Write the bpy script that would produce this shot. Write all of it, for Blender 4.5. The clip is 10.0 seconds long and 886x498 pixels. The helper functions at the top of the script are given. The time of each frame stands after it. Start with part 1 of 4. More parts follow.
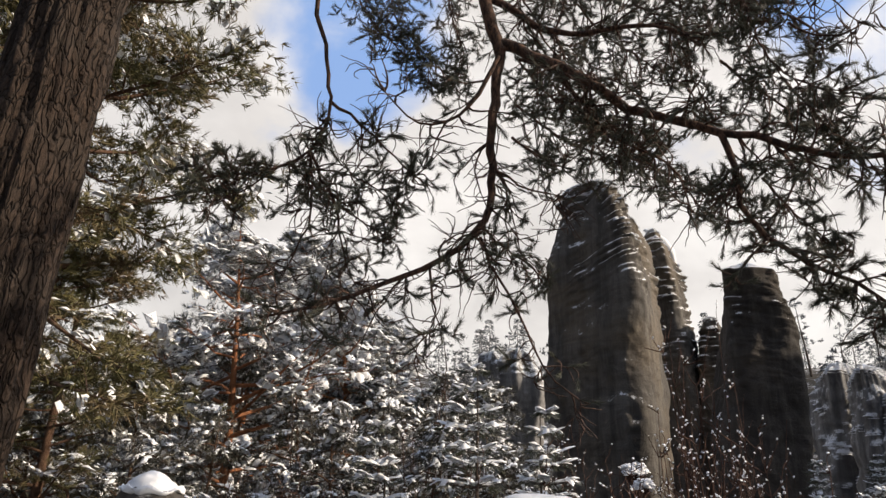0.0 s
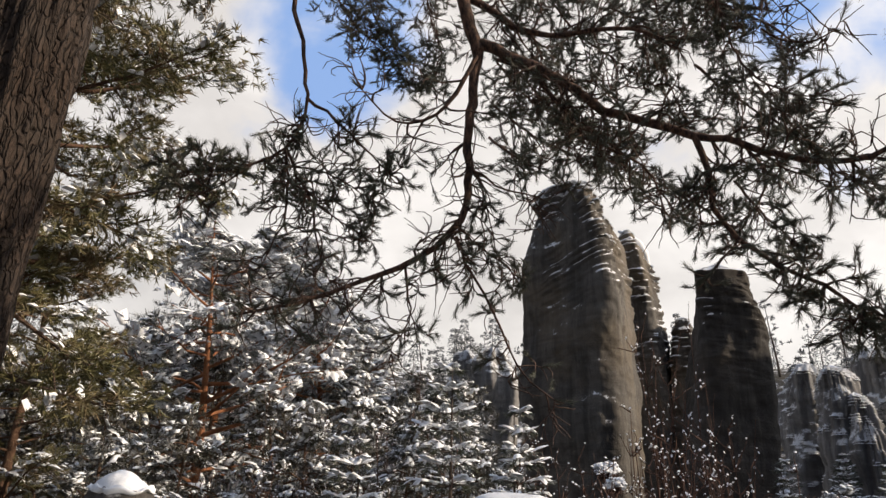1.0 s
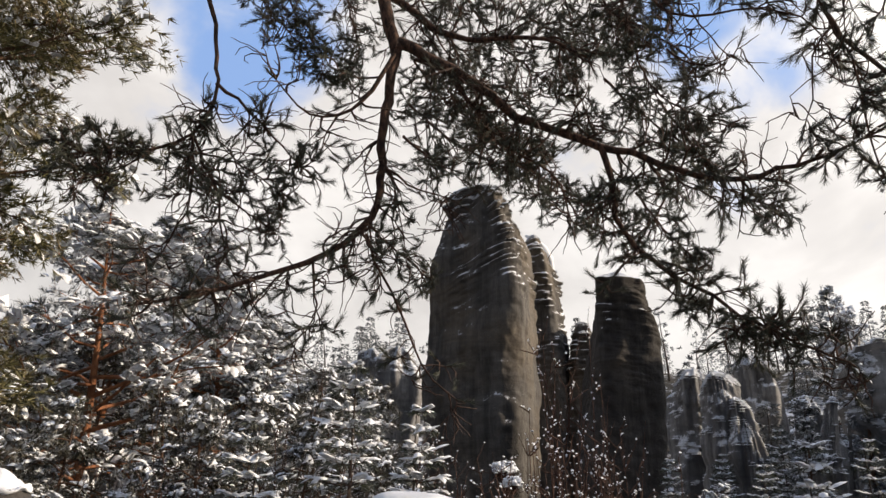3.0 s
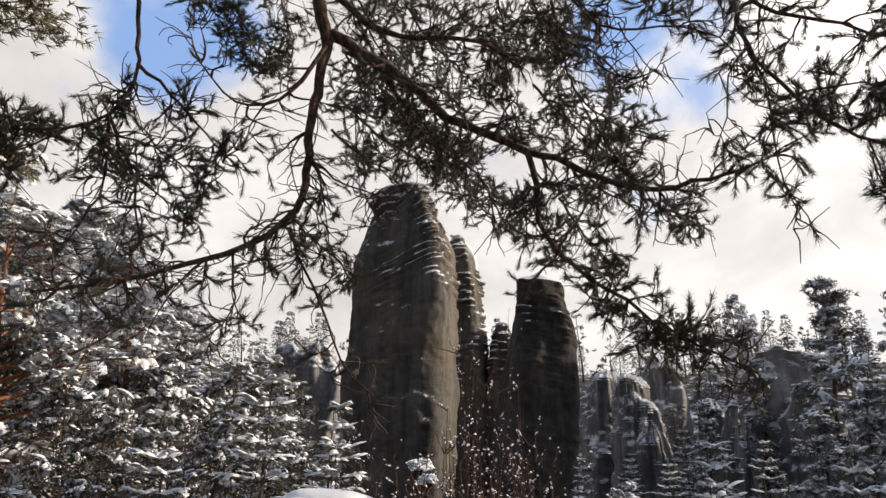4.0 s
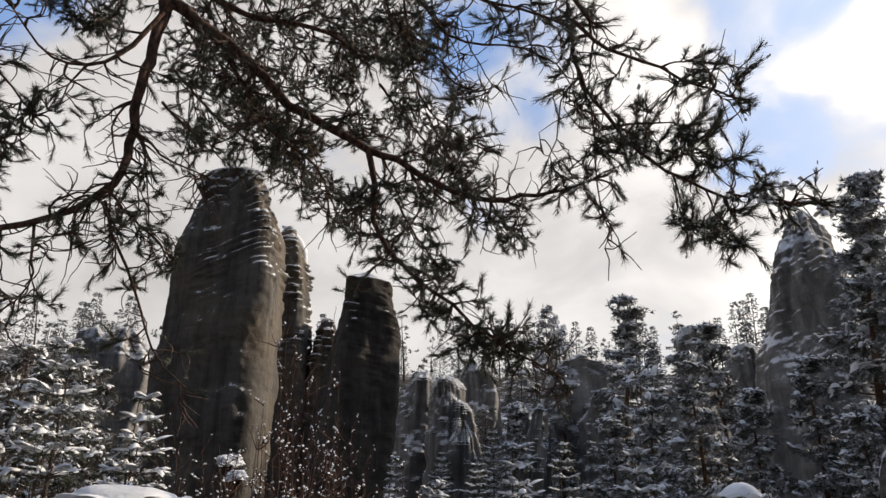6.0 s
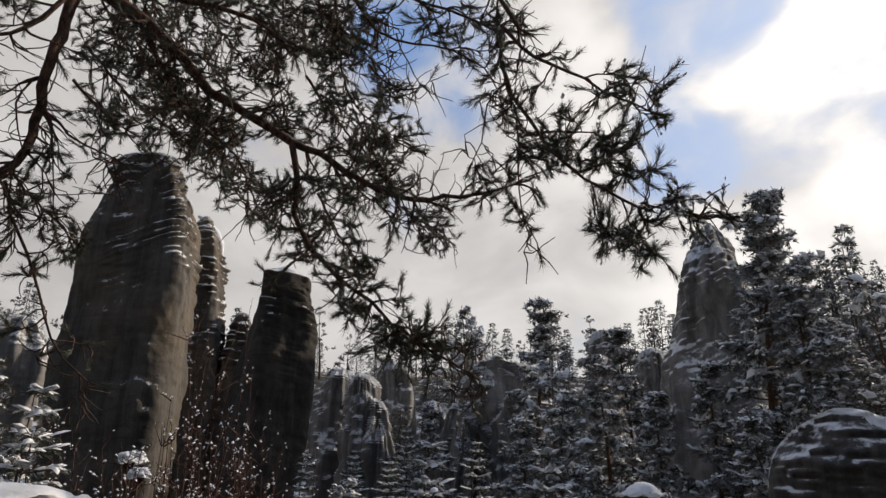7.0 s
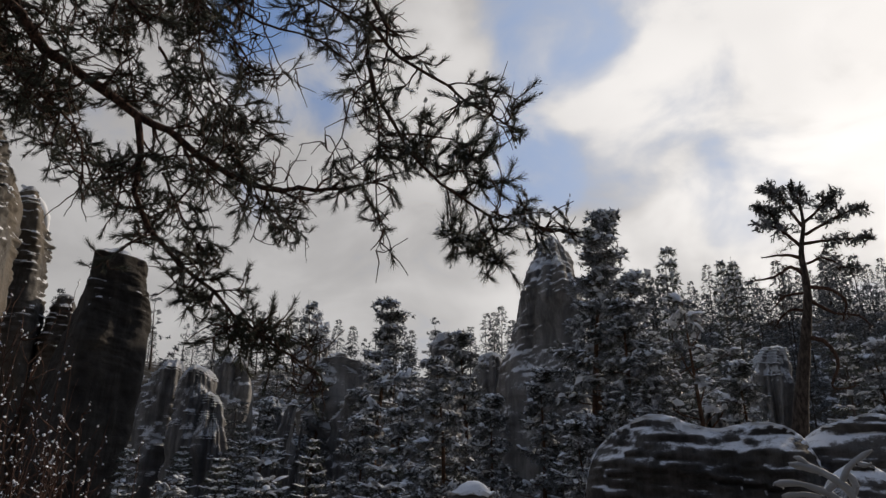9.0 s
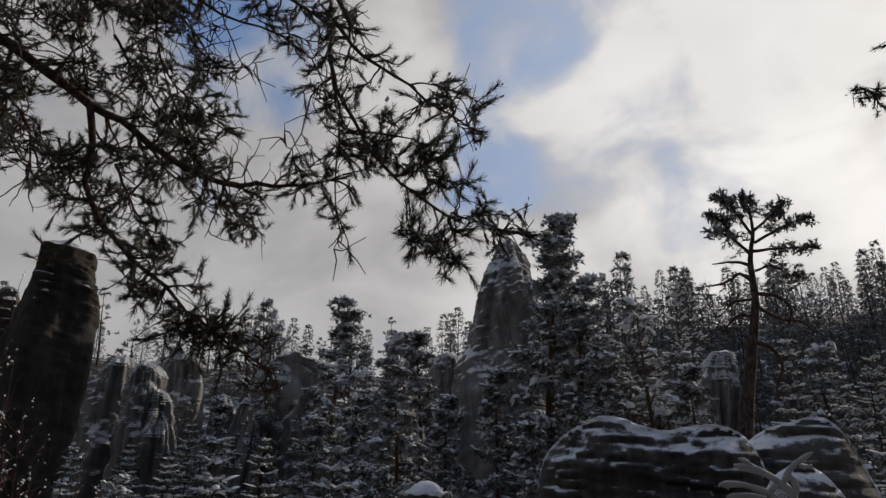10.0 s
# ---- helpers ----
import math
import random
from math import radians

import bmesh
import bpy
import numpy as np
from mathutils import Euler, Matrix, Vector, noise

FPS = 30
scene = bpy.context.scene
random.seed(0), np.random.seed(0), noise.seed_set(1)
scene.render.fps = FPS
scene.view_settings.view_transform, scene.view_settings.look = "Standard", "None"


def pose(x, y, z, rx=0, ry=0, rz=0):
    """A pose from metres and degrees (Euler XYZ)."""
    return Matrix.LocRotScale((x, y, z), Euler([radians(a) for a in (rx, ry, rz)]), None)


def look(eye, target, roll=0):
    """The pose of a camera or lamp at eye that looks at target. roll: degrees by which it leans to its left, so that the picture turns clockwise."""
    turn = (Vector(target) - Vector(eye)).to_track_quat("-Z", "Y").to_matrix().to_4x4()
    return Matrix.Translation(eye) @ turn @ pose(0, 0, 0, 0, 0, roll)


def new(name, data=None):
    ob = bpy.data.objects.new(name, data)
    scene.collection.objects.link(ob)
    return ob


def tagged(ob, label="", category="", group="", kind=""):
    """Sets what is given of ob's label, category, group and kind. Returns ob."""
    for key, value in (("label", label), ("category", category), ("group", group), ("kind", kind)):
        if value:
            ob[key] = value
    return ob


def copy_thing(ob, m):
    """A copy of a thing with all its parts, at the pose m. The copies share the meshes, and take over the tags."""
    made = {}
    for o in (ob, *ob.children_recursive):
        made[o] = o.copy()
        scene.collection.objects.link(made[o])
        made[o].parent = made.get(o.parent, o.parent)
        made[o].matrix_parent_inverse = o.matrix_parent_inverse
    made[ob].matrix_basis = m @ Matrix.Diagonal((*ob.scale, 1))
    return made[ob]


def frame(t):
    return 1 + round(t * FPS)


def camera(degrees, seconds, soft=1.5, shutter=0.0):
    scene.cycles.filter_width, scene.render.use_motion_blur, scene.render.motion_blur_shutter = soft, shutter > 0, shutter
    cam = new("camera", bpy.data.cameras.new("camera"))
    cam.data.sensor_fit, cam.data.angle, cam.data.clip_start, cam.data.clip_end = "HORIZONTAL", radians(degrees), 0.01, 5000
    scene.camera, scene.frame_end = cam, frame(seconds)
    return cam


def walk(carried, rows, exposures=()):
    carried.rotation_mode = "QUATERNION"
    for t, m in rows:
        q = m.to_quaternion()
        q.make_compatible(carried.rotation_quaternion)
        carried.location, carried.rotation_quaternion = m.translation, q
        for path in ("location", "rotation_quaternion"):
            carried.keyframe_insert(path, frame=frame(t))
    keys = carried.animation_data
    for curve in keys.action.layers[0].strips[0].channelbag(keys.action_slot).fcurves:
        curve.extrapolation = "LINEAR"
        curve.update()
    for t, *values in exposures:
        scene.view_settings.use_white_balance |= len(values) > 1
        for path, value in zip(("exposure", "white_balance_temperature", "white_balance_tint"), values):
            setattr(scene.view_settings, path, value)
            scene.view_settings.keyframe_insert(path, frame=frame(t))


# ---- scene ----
# ---- the camera: it stands on a rock terrace and pans to the right ----
EYE = 1.6
cam = camera(64.3, 10.0, soft=1.4)
PATH = [
    (0.0, pose(0, 0, EYE, 110.00, -1.45, -0.00)),
    (0.5, pose(0, 0, EYE, 110.02, -1.41, -0.78)),
    (1.0, pose(0, 0, EYE, 109.98, -1.32, -2.03)),
    (1.5, pose(0, 0, EYE, 109.98, -1.31, -3.34)),
    (2.0, pose(0, 0, EYE, 110.05, -1.27, -5.05)),
    (2.5, pose(0, 0, EYE, 110.06, -1.18, -7.03)),
    (4.0, pose(0, 0, EYE, 109.99, -1.15, -16.30)),
    (4.5, pose(0, 0, EYE, 109.98, -1.16, -19.38)),
    (5.0, pose(0, 0, EYE, 110.00, -1.14, -23.08)),
    (5.5, pose(0, 0, EYE, 110.04, -1.09, -26.97)),
    (7.0, pose(0, 0, EYE, 110.10, -1.02, -37.47)),
    (7.5, pose(0, 0, EYE, 110.12, -0.98, -40.63)),
    (8.0, pose(0, 0, EYE, 110.15, -0.93, -44.01)),
    (8.5, pose(0, 0, EYE, 110.16, -0.92, -47.17)),
    (9.0, pose(0, 0, EYE, 110.17, -0.90, -50.16)),
    (9.5, pose(0, 0, EYE, 110.18, -0.93, -52.51)),
    (10.0, pose(0, 0, EYE, 110.24, -0.94, -53.78)),
]
walk(cam, PATH, [(0.0, 0.05, 6750, 12), (5.0, 0.05, 6700, 12), (5.5, -0.05, 6650, 12), (7.0, -0.5, 6650, 12), (8.5, -0.8, 6550, 12), (10.0, -1.12, 6450, 12)])


def at(az, el, d):
    """A place by its bearing and rise in degrees and its level distance in metres, from the look-out."""
    a = radians(az)
    return Vector((d * math.sin(a), d * math.cos(a), EYE + d * math.tan(radians(el))))


# ---- light: a low winter sun from the right, broken cloud ----
SUN_AZ, SUN_EL = 98.0, 24.0
sun = new("sun", bpy.data.lights.new("sun", "SUN"))
sun.data.energy, sun.data.angle, sun.data.color = 5.0, radians(0.8), (1.0, 0.86, 0.68)
sun.matrix_world = look(at(SUN_AZ, SUN_EL, 300), (0, 0, EYE))

world = bpy.data.worlds.new("winter_sky")
scene.world = world
world.use_nodes = True
wn, wl = world.node_tree.nodes, world.node_tree.links
wn.clear()


def wnode(kind, operation=""):
    n = wn.new(kind)
    if operation:
        n.operation = operation
    return n


def wmath(op, a, b=None):
    n = wnode("ShaderNodeMath", op)
    for i, v in enumerate((a, b)):
        if v is None:
            continue
        if isinstance(v, (int, float)):
            n.inputs[i].default_value = v
        else:
            wl.new(v, n.inputs[i])
    return n.outputs[0]


def wramp(v, a, b):
    n = wnode("ShaderNodeMapRange")
    n.interpolation_type = "SMOOTHSTEP"
    wl.new(v, n.inputs[0])
    n.inputs[1].default_value, n.inputs[2].default_value = a, b
    return n.outputs[0]


def wmix(f, a, b):
    n = wnode("ShaderNodeMix")
    n.data_type = "RGBA"
    wl.new(f, n.inputs[0])
    for i, v in ((6, a), (7, b)):
        if isinstance(v, tuple):
            n.inputs[i].default_value = (*v, 1)
        else:
            wl.new(v, n.inputs[i])
    return n.outputs[2]


sky = wnode("ShaderNodeTexSky")
sky.sky_type, sky.sun_disc = "NISHITA", False
sky.sun_elevation, sky.sun_rotation = radians(SUN_EL), radians(SUN_AZ)
sky.air_density, sky.dust_density = 1.2, 1.0
sky_scale = wnode("ShaderNodeVectorMath", operation="SCALE")
wl.new(sky.outputs[0], sky_scale.inputs[0])
sky_scale.inputs[3].default_value = 0.10
coord = wnode("ShaderNodeTexCoord").outputs["Generated"]


def toward(az, el):
    """How near a part of the sky lies to a bearing: the cosine of the angle between them."""
    n = wnode("ShaderNodeVectorMath", operation="DOT_PRODUCT")
    wl.new(coord, n.inputs[0])
    n.inputs[1].default_value = (at(az, el, 1) - Vector((0, 0, EYE))).normalized()
    return n.outputs["Value"]


def cloud_noise(scale, detail, offset, distortion=0.0):
    m = wnode("ShaderNodeMapping")
    wl.new(coord, m.inputs[0])
    m.inputs["Location"].default_value = (offset, offset * 0.7, 0)
    m.inputs["Scale"].default_value = (1, 1, 1.7)
    n = wnode("ShaderNodeTexNoise")
    wl.new(m.outputs[0], n.inputs["Vector"])
    n.inputs["Scale"].default_value, n.inputs["Detail"].default_value = scale, detail
    n.inputs["Roughness"].default_value, n.inputs["Distortion"].default_value = 0.5, distortion
    return n.outputs["Fac"]


puffs = cloud_noise(5.5, 6, 3.1, 0.3)
broad = cloud_noise(2.2, 3, 7.7)
up = wnode("ShaderNodeSeparateXYZ")
wl.new(coord, up.inputs[0])
height = up.outputs["Z"]
# gaps of blue: overhead and round two bearings
gap = wmath("MAXIMUM", wramp(toward(-8.97, 36.92), 0.986, 0.999), wmath("MULTIPLY", wramp(toward(67.87, 35.27), 0.965, 0.998), 0.48))
gap = wmath("MAXIMUM", gap, wmath("MULTIPLY", wramp(toward(35.51, 34.36), 0.988, 0.999), 0.75))
gap = wmath("MAXIMUM", gap, wmath("MULTIPLY", wramp(toward(57.19, 27.14), 0.993, 0.9995), 0.6))
gap = wmath("MAXIMUM", gap, wmath("MULTIPLY", wramp(toward(74.89, 24.10), 0.99, 0.999), 0.4))
gap = wmath("MAXIMUM", gap, wmath("MULTIPLY", wramp(height, 0.58, 0.85), 0.8))
cover = wramp(wmath("SUBTRACT", wmath("ADD", puffs, wmath("MULTIPLY", gap, -0.46)), -0.02), 0.10, 0.42)
# clouds: grey below, white above, bright towards the sun
glow = wmath("POWER", wramp(toward(SUN_AZ, SUN_EL), 0.35, 1.0), 2.0)
tone = wmath("ADD", wmath("MULTIPLY", wramp(broad, 0.3, 0.7), 0.35), wmath("MULTIPLY", wramp(puffs, 0.35, 0.65), 0.4))
cloud = wmix(tone, (0.63, 0.61, 0.59), (1.08, 1.06, 1.03))
cloud = wmix(wmath("MULTIPLY", glow, wmath("ADD", wmath("MULTIPLY", tone, 0.95), 0.16)), cloud, (2.15, 2.09, 1.98))
blue = wmix(wmath("MULTIPLY", glow, 0.8), (0.27, 0.44, 0.80), (0.98, 1.14, 1.42))
seen = wmix(cover, blue, cloud)
away = wramp(toward(40, 20), -0.6, 0.75)
dim = wmix(away, (0.13, 0.15, 0.19), seen)
back = wnode("ShaderNodeBackground")
wl.new(dim, back.inputs[0])
SKY = 1.0
back.inputs[1].default_value = SKY
soft = wnode("ShaderNodeBackground")
wl.new(sky_scale.outputs[0], soft.inputs[0])
soft.inputs[1].default_value = 0.1
both = wnode("ShaderNodeAddShader")
wl.new(back.outputs[0], both.inputs[0])
wl.new(soft.outputs[0], both.inputs[1])
wl.new(both.outputs[0], wnode("ShaderNodeOutputWorld").inputs[0])


# ---- materials ----
class Mat:
    """A principled material with a few shorthands for its nodes."""

    def __init__(self, name, rough=0.8):
        self.mat = bpy.data.materials.new(name)
        self.mat.use_nodes = True
        self.nodes, self.links = self.mat.node_tree.nodes, self.mat.node_tree.links
        self.shader = self.nodes["Principled BSDF"]
        self.shader.inputs["Roughness"].default_value = rough
        self.shader.inputs["Specular IOR Level"].default_value = 0.25
        self.place = self.nodes.new("ShaderNodeTexCoord").outputs["Object"]

    def put(self, value, socket):
        if isinstance(value, (int, float)):
            socket.default_value = value
        elif isinstance(value, tuple):
            socket.default_value = (*value, 1)
        else:
            self.links.new(value, socket)

    def noise(self, scale, detail=5, rough=0.6, stretch=(1, 1, 1), kind="Fac"):
        m = self.nodes.new("ShaderNodeMapping")
        m.inputs["Scale"].default_value = stretch
        self.links.new(self.place, m.inputs[0])
        n = self.nodes.new("ShaderNodeTexNoise")
        self.links.new(m.outputs[0], n.inputs["Vector"])
        n.inputs["Scale"].default_value, n.inputs["Detail"].default_value, n.inputs["Roughness"].default_value = scale, detail, rough
        return n.outputs[kind]

    def ramp(self, v, a, b, lo=0.0, hi=1.0):
        n = self.nodes.new("ShaderNodeMapRange")
        n.interpolation_type = "SMOOTHSTEP"
        self.put(v, n.inputs[0])
        for i, q in ((1, a), (2, b), (3, lo), (4, hi)):
            n.inputs[i].default_value = q
        return n.outputs[0]

    def math(self, op, a, b=0.0):
        n = self.nodes.new("ShaderNodeMath")
        n.operation = op
        self.put(a, n.inputs[0])
        self.put(b, n.inputs[1])
        return n.outputs[0]

    def mix(self, f, a, b):
        n = self.nodes.new("ShaderNodeMix")
        n.data_type = "RGBA"
        self.put(f, n.inputs[0])
        self.put(a, n.inputs[6])
        self.put(b, n.inputs[7])
        return n.outputs[2]

    def island(self):
        return self.nodes.new("ShaderNodeNewGeometry").outputs["Random Per Island"]

    def any_object(self):
        return self.nodes.new("ShaderNodeObjectInfo").outputs["Random"]

    def upward(self):
        n = self.nodes.new("ShaderNodeSeparateXYZ")
        self.links.new(self.nodes.new("ShaderNodeNewGeometry").outputs["Normal"], n.inputs[0])
        return n.outputs["Z"]

    def colour(self, c):
        self.put(c, self.shader.inputs["Base Color"])
        return self

    def bump(self, h, strength, distance):
        n = self.nodes.new("ShaderNodeBump")
        n.inputs["Strength"].default_value, n.inputs["Distance"].default_value = strength, distance
        self.put(h, n.inputs["Height"])
        self.links.new(n.outputs[0], self.shader.inputs["Normal"])
        return self


def snow_material():
    m = Mat("fresh_snow", 0.7)
    m.colour(m.mix(m.noise(3.0), (0.78, 0.81, 0.86), (0.88, 0.89, 0.91)))
    return m.bump(m.noise(25, 6), 0.35, 0.02).mat


def bark_material(name, dark, light, upper=None, level=0.0, scale=1.0):
    m = Mat(name, 0.9)
    plates = m.noise(20 * scale, 6, 0.7, (1, 1, 0.42))
    c = m.mix(m.ramp(plates, 0.38, 0.66), dark, light)
    if upper:
        z = m.nodes.new("ShaderNodeSeparateXYZ")
        m.links.new(m.place, z.inputs[0])
        fade = m.ramp(m.math("ADD", z.outputs["Z"], m.math("MULTIPLY", m.noise(1.2), 3.0)), level, level + 3.0)
        c = m.mix(fade, c, m.mix(m.ramp(m.noise(9 * scale, 5), 0.35, 0.65), tuple(q * 0.55 for q in upper), upper))
    m.colour(c)
    return m.bump(m.math("ADD", plates, m.noise(70 * scale, 3)), 0.9, 0.02 / scale).mat


def needle_material(name, a, b, c, frost_haze=0.0):
    m = Mat(name, 0.55)
    r = m.island()
    col = m.mix(m.ramp(r, 0.0, 0.7), a, b)
    col = m.mix(m.ramp(m.noise(1.3, 3), 0.45, 0.7), col, c)
    # pale grey patches: frost on near trees, painted haze on the far woods
    if frost_haze:
        col = m.mix(m.ramp(m.noise(2.1, 4, 0.7), 0.42, 0.66, 0.0, frost_haze), col, (0.42, 0.44, 0.48))
    m.colour(col)
    return m.mat


def rock_material(name, dark, light, warm, snow_from, snow_to, fine=1.0, patches=0.0):
    m = Mat(name, 0.92)
    grain = m.noise(9 * fine, 8, 0.7)
    broad = m.noise(0.22, 5, 0.6)
    streak = m.noise(0.9 * fine, 8, 0.72, (1, 1, 0.07))
    layer = m.noise(1.1 * fine, 5, 0.6, (0.12, 0.12, 2.2))
    c = m.mix(m.ramp(streak, 0.40, 0.62), dark, light)
    c = m.mix(m.ramp(broad, 0.46, 0.66, 0.0, 0.45), c, warm)
    c = m.mix(m.ramp(layer, 0.5, 0.72, 0.0, 0.28), c, tuple(q * 0.45 for q in dark))
    c = m.mix(m.ramp(grain, 0.42, 0.7, 0.0, 0.55), c, tuple(q * 0.6 for q in light))
    lie = m.math("ADD", m.upward(), m.math("MULTIPLY", m.math("SUBTRACT", m.noise(3.2 * fine, 8, 0.75), 0.5), 1.3))
    if patches:
        lie = m.math("ADD", lie, m.math("MULTIPLY", m.math("SUBTRACT", m.noise(1.6, 4, 0.6, (1, 1, 1.6)), 0.55), patches))
    c = m.mix(m.ramp(lie, snow_from, snow_to), c, (0.80, 0.82, 0.86))
    m.colour(c)
    return m.bump(m.math("ADD", m.math("MULTIPLY", grain, 0.8), m.math("MULTIPLY", layer, 0.6)), 0.7, 0.14 / fine).mat


SNOW = snow_material()


def plated_bark():
    """Thick bark broken into upright plates by dark fissures."""
    m = Mat("pine_bark_plates", 0.92)
    warp = m.nodes.new("ShaderNodeVectorMath")
    warp.operation = "MULTIPLY_ADD"
    m.links.new(m.noise(5, 4, 0.6, (1, 1, 0.6), "Color"), warp.inputs[0])
    warp.inputs[1].default_value = (0.13, 0.13, 0.3)
    m.links.new(m.place, warp.inputs[2])
    squash = m.nodes.new("ShaderNodeMapping")
    squash.inputs["Scale"].default_value = (1, 1, 0.24)
    m.links.new(warp.outputs[0], squash.inputs[0])
    cells = m.nodes.new("ShaderNodeTexVoronoi")
    cells.feature = "DISTANCE_TO_EDGE"
    cells.inputs["Scale"].default_value = 42
    m.links.new(squash.outputs[0], cells.inputs["Vector"])
    plate = m.ramp(cells.outputs["Distance"], -0.08, 0.18)
    grain = m.noise(90, 6, 0.7, (1, 1, 0.4))
    c = m.mix(m.ramp(grain, 0.3, 0.7), (0.021, 0.0145, 0.011), (0.064, 0.043, 0.033))
    c = m.mix(m.ramp(m.noise(3, 5), 0.45, 0.7, 0.0, 0.6), c, (0.05, 0.04, 0.034))
    m.colour(m.mix(plate, (0.014, 0.010, 0.008), c))
    return m.bump(m.math("ADD", plate, m.math("MULTIPLY", grain, 0.35)), 0.9, 0.02).mat


BARK_NEAR = plated_bark()
BARK_PINE = bark_material("pine_bark", (0.06, 0.042, 0.034), (0.20, 0.14, 0.11), (0.14, 0.08, 0.052), 4.0, 0.6)
BARK_ORANGE = bark_material("orange_pine_bark", (0.08, 0.045, 0.032), (0.24, 0.13, 0.08), (0.34, 0.145, 0.07), 1.0, 0.6)
BARK_DARK = bark_material("grey_bark", (0.035, 0.028, 0.024), (0.12, 0.095, 0.08), None, 0, 0.8)
BARK_LIMB = bark_material("limb_bark", (0.035, 0.024, 0.02), (0.15, 0.085, 0.06), None, 0, 2.5)
TWIG = bark_material("twig_bark", (0.05, 0.032, 0.027), (0.14, 0.09, 0.07), None, 0, 3)
BIRCH = bark_material("sapling_bark", (0.055, 0.032, 0.026), (0.14, 0.08, 0.06), None, 0, 1)
NEEDLES_NEAR = needle_material("pine_needles", (0.042, 0.047, 0.034), (0.095, 0.10, 0.075), (0.10, 0.098, 0.078))
# olive needles, with the sunlight on them mixed into a lighter base colour
NEEDLES_LIT = needle_material("sunlit_olive_needles", (0.065, 0.068, 0.03), (0.14, 0.125, 0.055), (0.17, 0.12, 0.07))
NEEDLES_PINE = needle_material("frosted_pine_needles", (0.055, 0.060, 0.052), (0.10, 0.105, 0.09), (0.14, 0.14, 0.135), 1.0)
NEEDLES_BROWN = needle_material("brownish_pine_needles", (0.03, 0.032, 0.02), (0.062, 0.056, 0.036), (0.085, 0.066, 0.045), 0.35)
# haze over the far slopes is put into this paler, bluer needle colour
NEEDLES_FAR_HAZE = needle_material("hazy_far_needles", (0.045, 0.052, 0.05), (0.075, 0.082, 0.078), (0.085, 0.088, 0.088), 0.8)
NEEDLES_SPRUCE = needle_material("spruce_needles", (0.026, 0.034, 0.018), (0.05, 0.058, 0.03), (0.065, 0.068, 0.045), 0.4)
SANDSTONE = rock_material("weathered_sandstone", (0.060, 0.056, 0.053), (0.140, 0.130, 0.119), (0.195, 0.155, 0.11), 0.40, 0.60)
# darker tones than the main tower's rock, and less snow
SANDSTONE_DARK = rock_material("darker_sandstone", (0.038, 0.035, 0.033), (0.085, 0.077, 0.070), (0.105, 0.087, 0.07), 0.58, 0.76)
# skylight is painted into the lightened rock tones; the snow lies over them
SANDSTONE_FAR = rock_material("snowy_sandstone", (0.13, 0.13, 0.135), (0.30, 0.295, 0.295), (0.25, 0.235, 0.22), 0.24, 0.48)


# ---- mesh helpers ----
class Heap:
    """Collects triangles and quads for one mesh."""

    def __init__(self):
        self.v, self.f, self.n = [], [], 0

    def add(self, verts, faces):
        verts = np.asarray(verts, dtype=float).reshape(-1, 3)
        faces = np.asarray(faces, dtype=int) + self.n
        self.v.append(verts)
        self.f.append(faces)
        self.n += len(verts)

    def mesh(self, name, mat, smooth=False):
        me = bpy.data.meshes.new(name)
        if self.n:
            verts = np.concatenate(self.v)
            loops = np.concatenate([f.ravel() for f in self.f])
            sizes = np.concatenate([np.full(len(f), f.shape[1]) for f in self.f])
            me.vertices.add(len(verts))
            me.vertices.foreach_set("co", verts.ravel())
            me.loops.add(len(loops))
            me.loops.foreach_set("vertex_index", loops)
            me.polygons.add(len(sizes))
            me.polygons.foreach_set("loop_start", np.concatenate([[0], np.cumsum(sizes)[:-1]]))
            me.polygons.foreach_set("use_smooth", np.full(len(sizes), smooth))
            me.update(calc_edges=True)
            me.validate()
        me.materials.append(mat)
        return me


JOINED = {"needles", "twig", "snow", "crown", "bough", "stem"}  # too fine to pick apart


def part(name, heap, mat, parent, label="", smooth=False):
    ob = new(name, heap.mesh(name, mat, smooth))
    ob.parent = parent
    if label:
        tagged(ob, label)
    if name in JOINED:
        tagged(ob, kind="stuff")
    return ob


def tube(heap, pts, radii, sides=6, knots=0.0, rng=None):
    """A tapering tube along points."""
    pts = np.asarray([tuple(p) for p in pts], dtype=float)
    n = len(pts)
    tang = np.gradient(pts, axis=0)
    tang /= np.linalg.norm(tang, axis=1)[:, None] + 1e-9
    ref = np.array([0.31, 0.17, 0.93]) if abs(tang[0][2]) < 0.8 else np.array([0.93, 0.3, 0.1])
    a = np.cross(tang, ref)
    a /= np.linalg.norm(a, axis=1)[:, None] + 1e-9
    b = np.cross(tang, a)
    th = np.arange(sides) / sides * 2 * np.pi
    rad = np.asarray(radii, dtype=float)[:, None] * np.ones((1, sides))
    if knots and rng is not None:
        rad = rad * (1 + knots * rng.standard_normal((n, sides)))
    ring = pts[:, None] + rad[..., None] * (np.cos(th)[None, :, None] * a[:, None] + np.sin(th)[None, :, None] * b[:, None])
    i = np.arange(n - 1)[:, None] * sides
    j = np.arange(sides)[None]
    k = (j + 1) % sides
    faces = np.stack([i + j, i + k, i + sides + k, i + sides + j], -1).reshape(-1, 4)
    heap.add(ring, faces)
    heap.add([pts[-1] + tang[-1] * radii[-1]] + list(ring[-1]), [(0, q + 1, (q + 1) % sides + 1) for q in range(sides)])


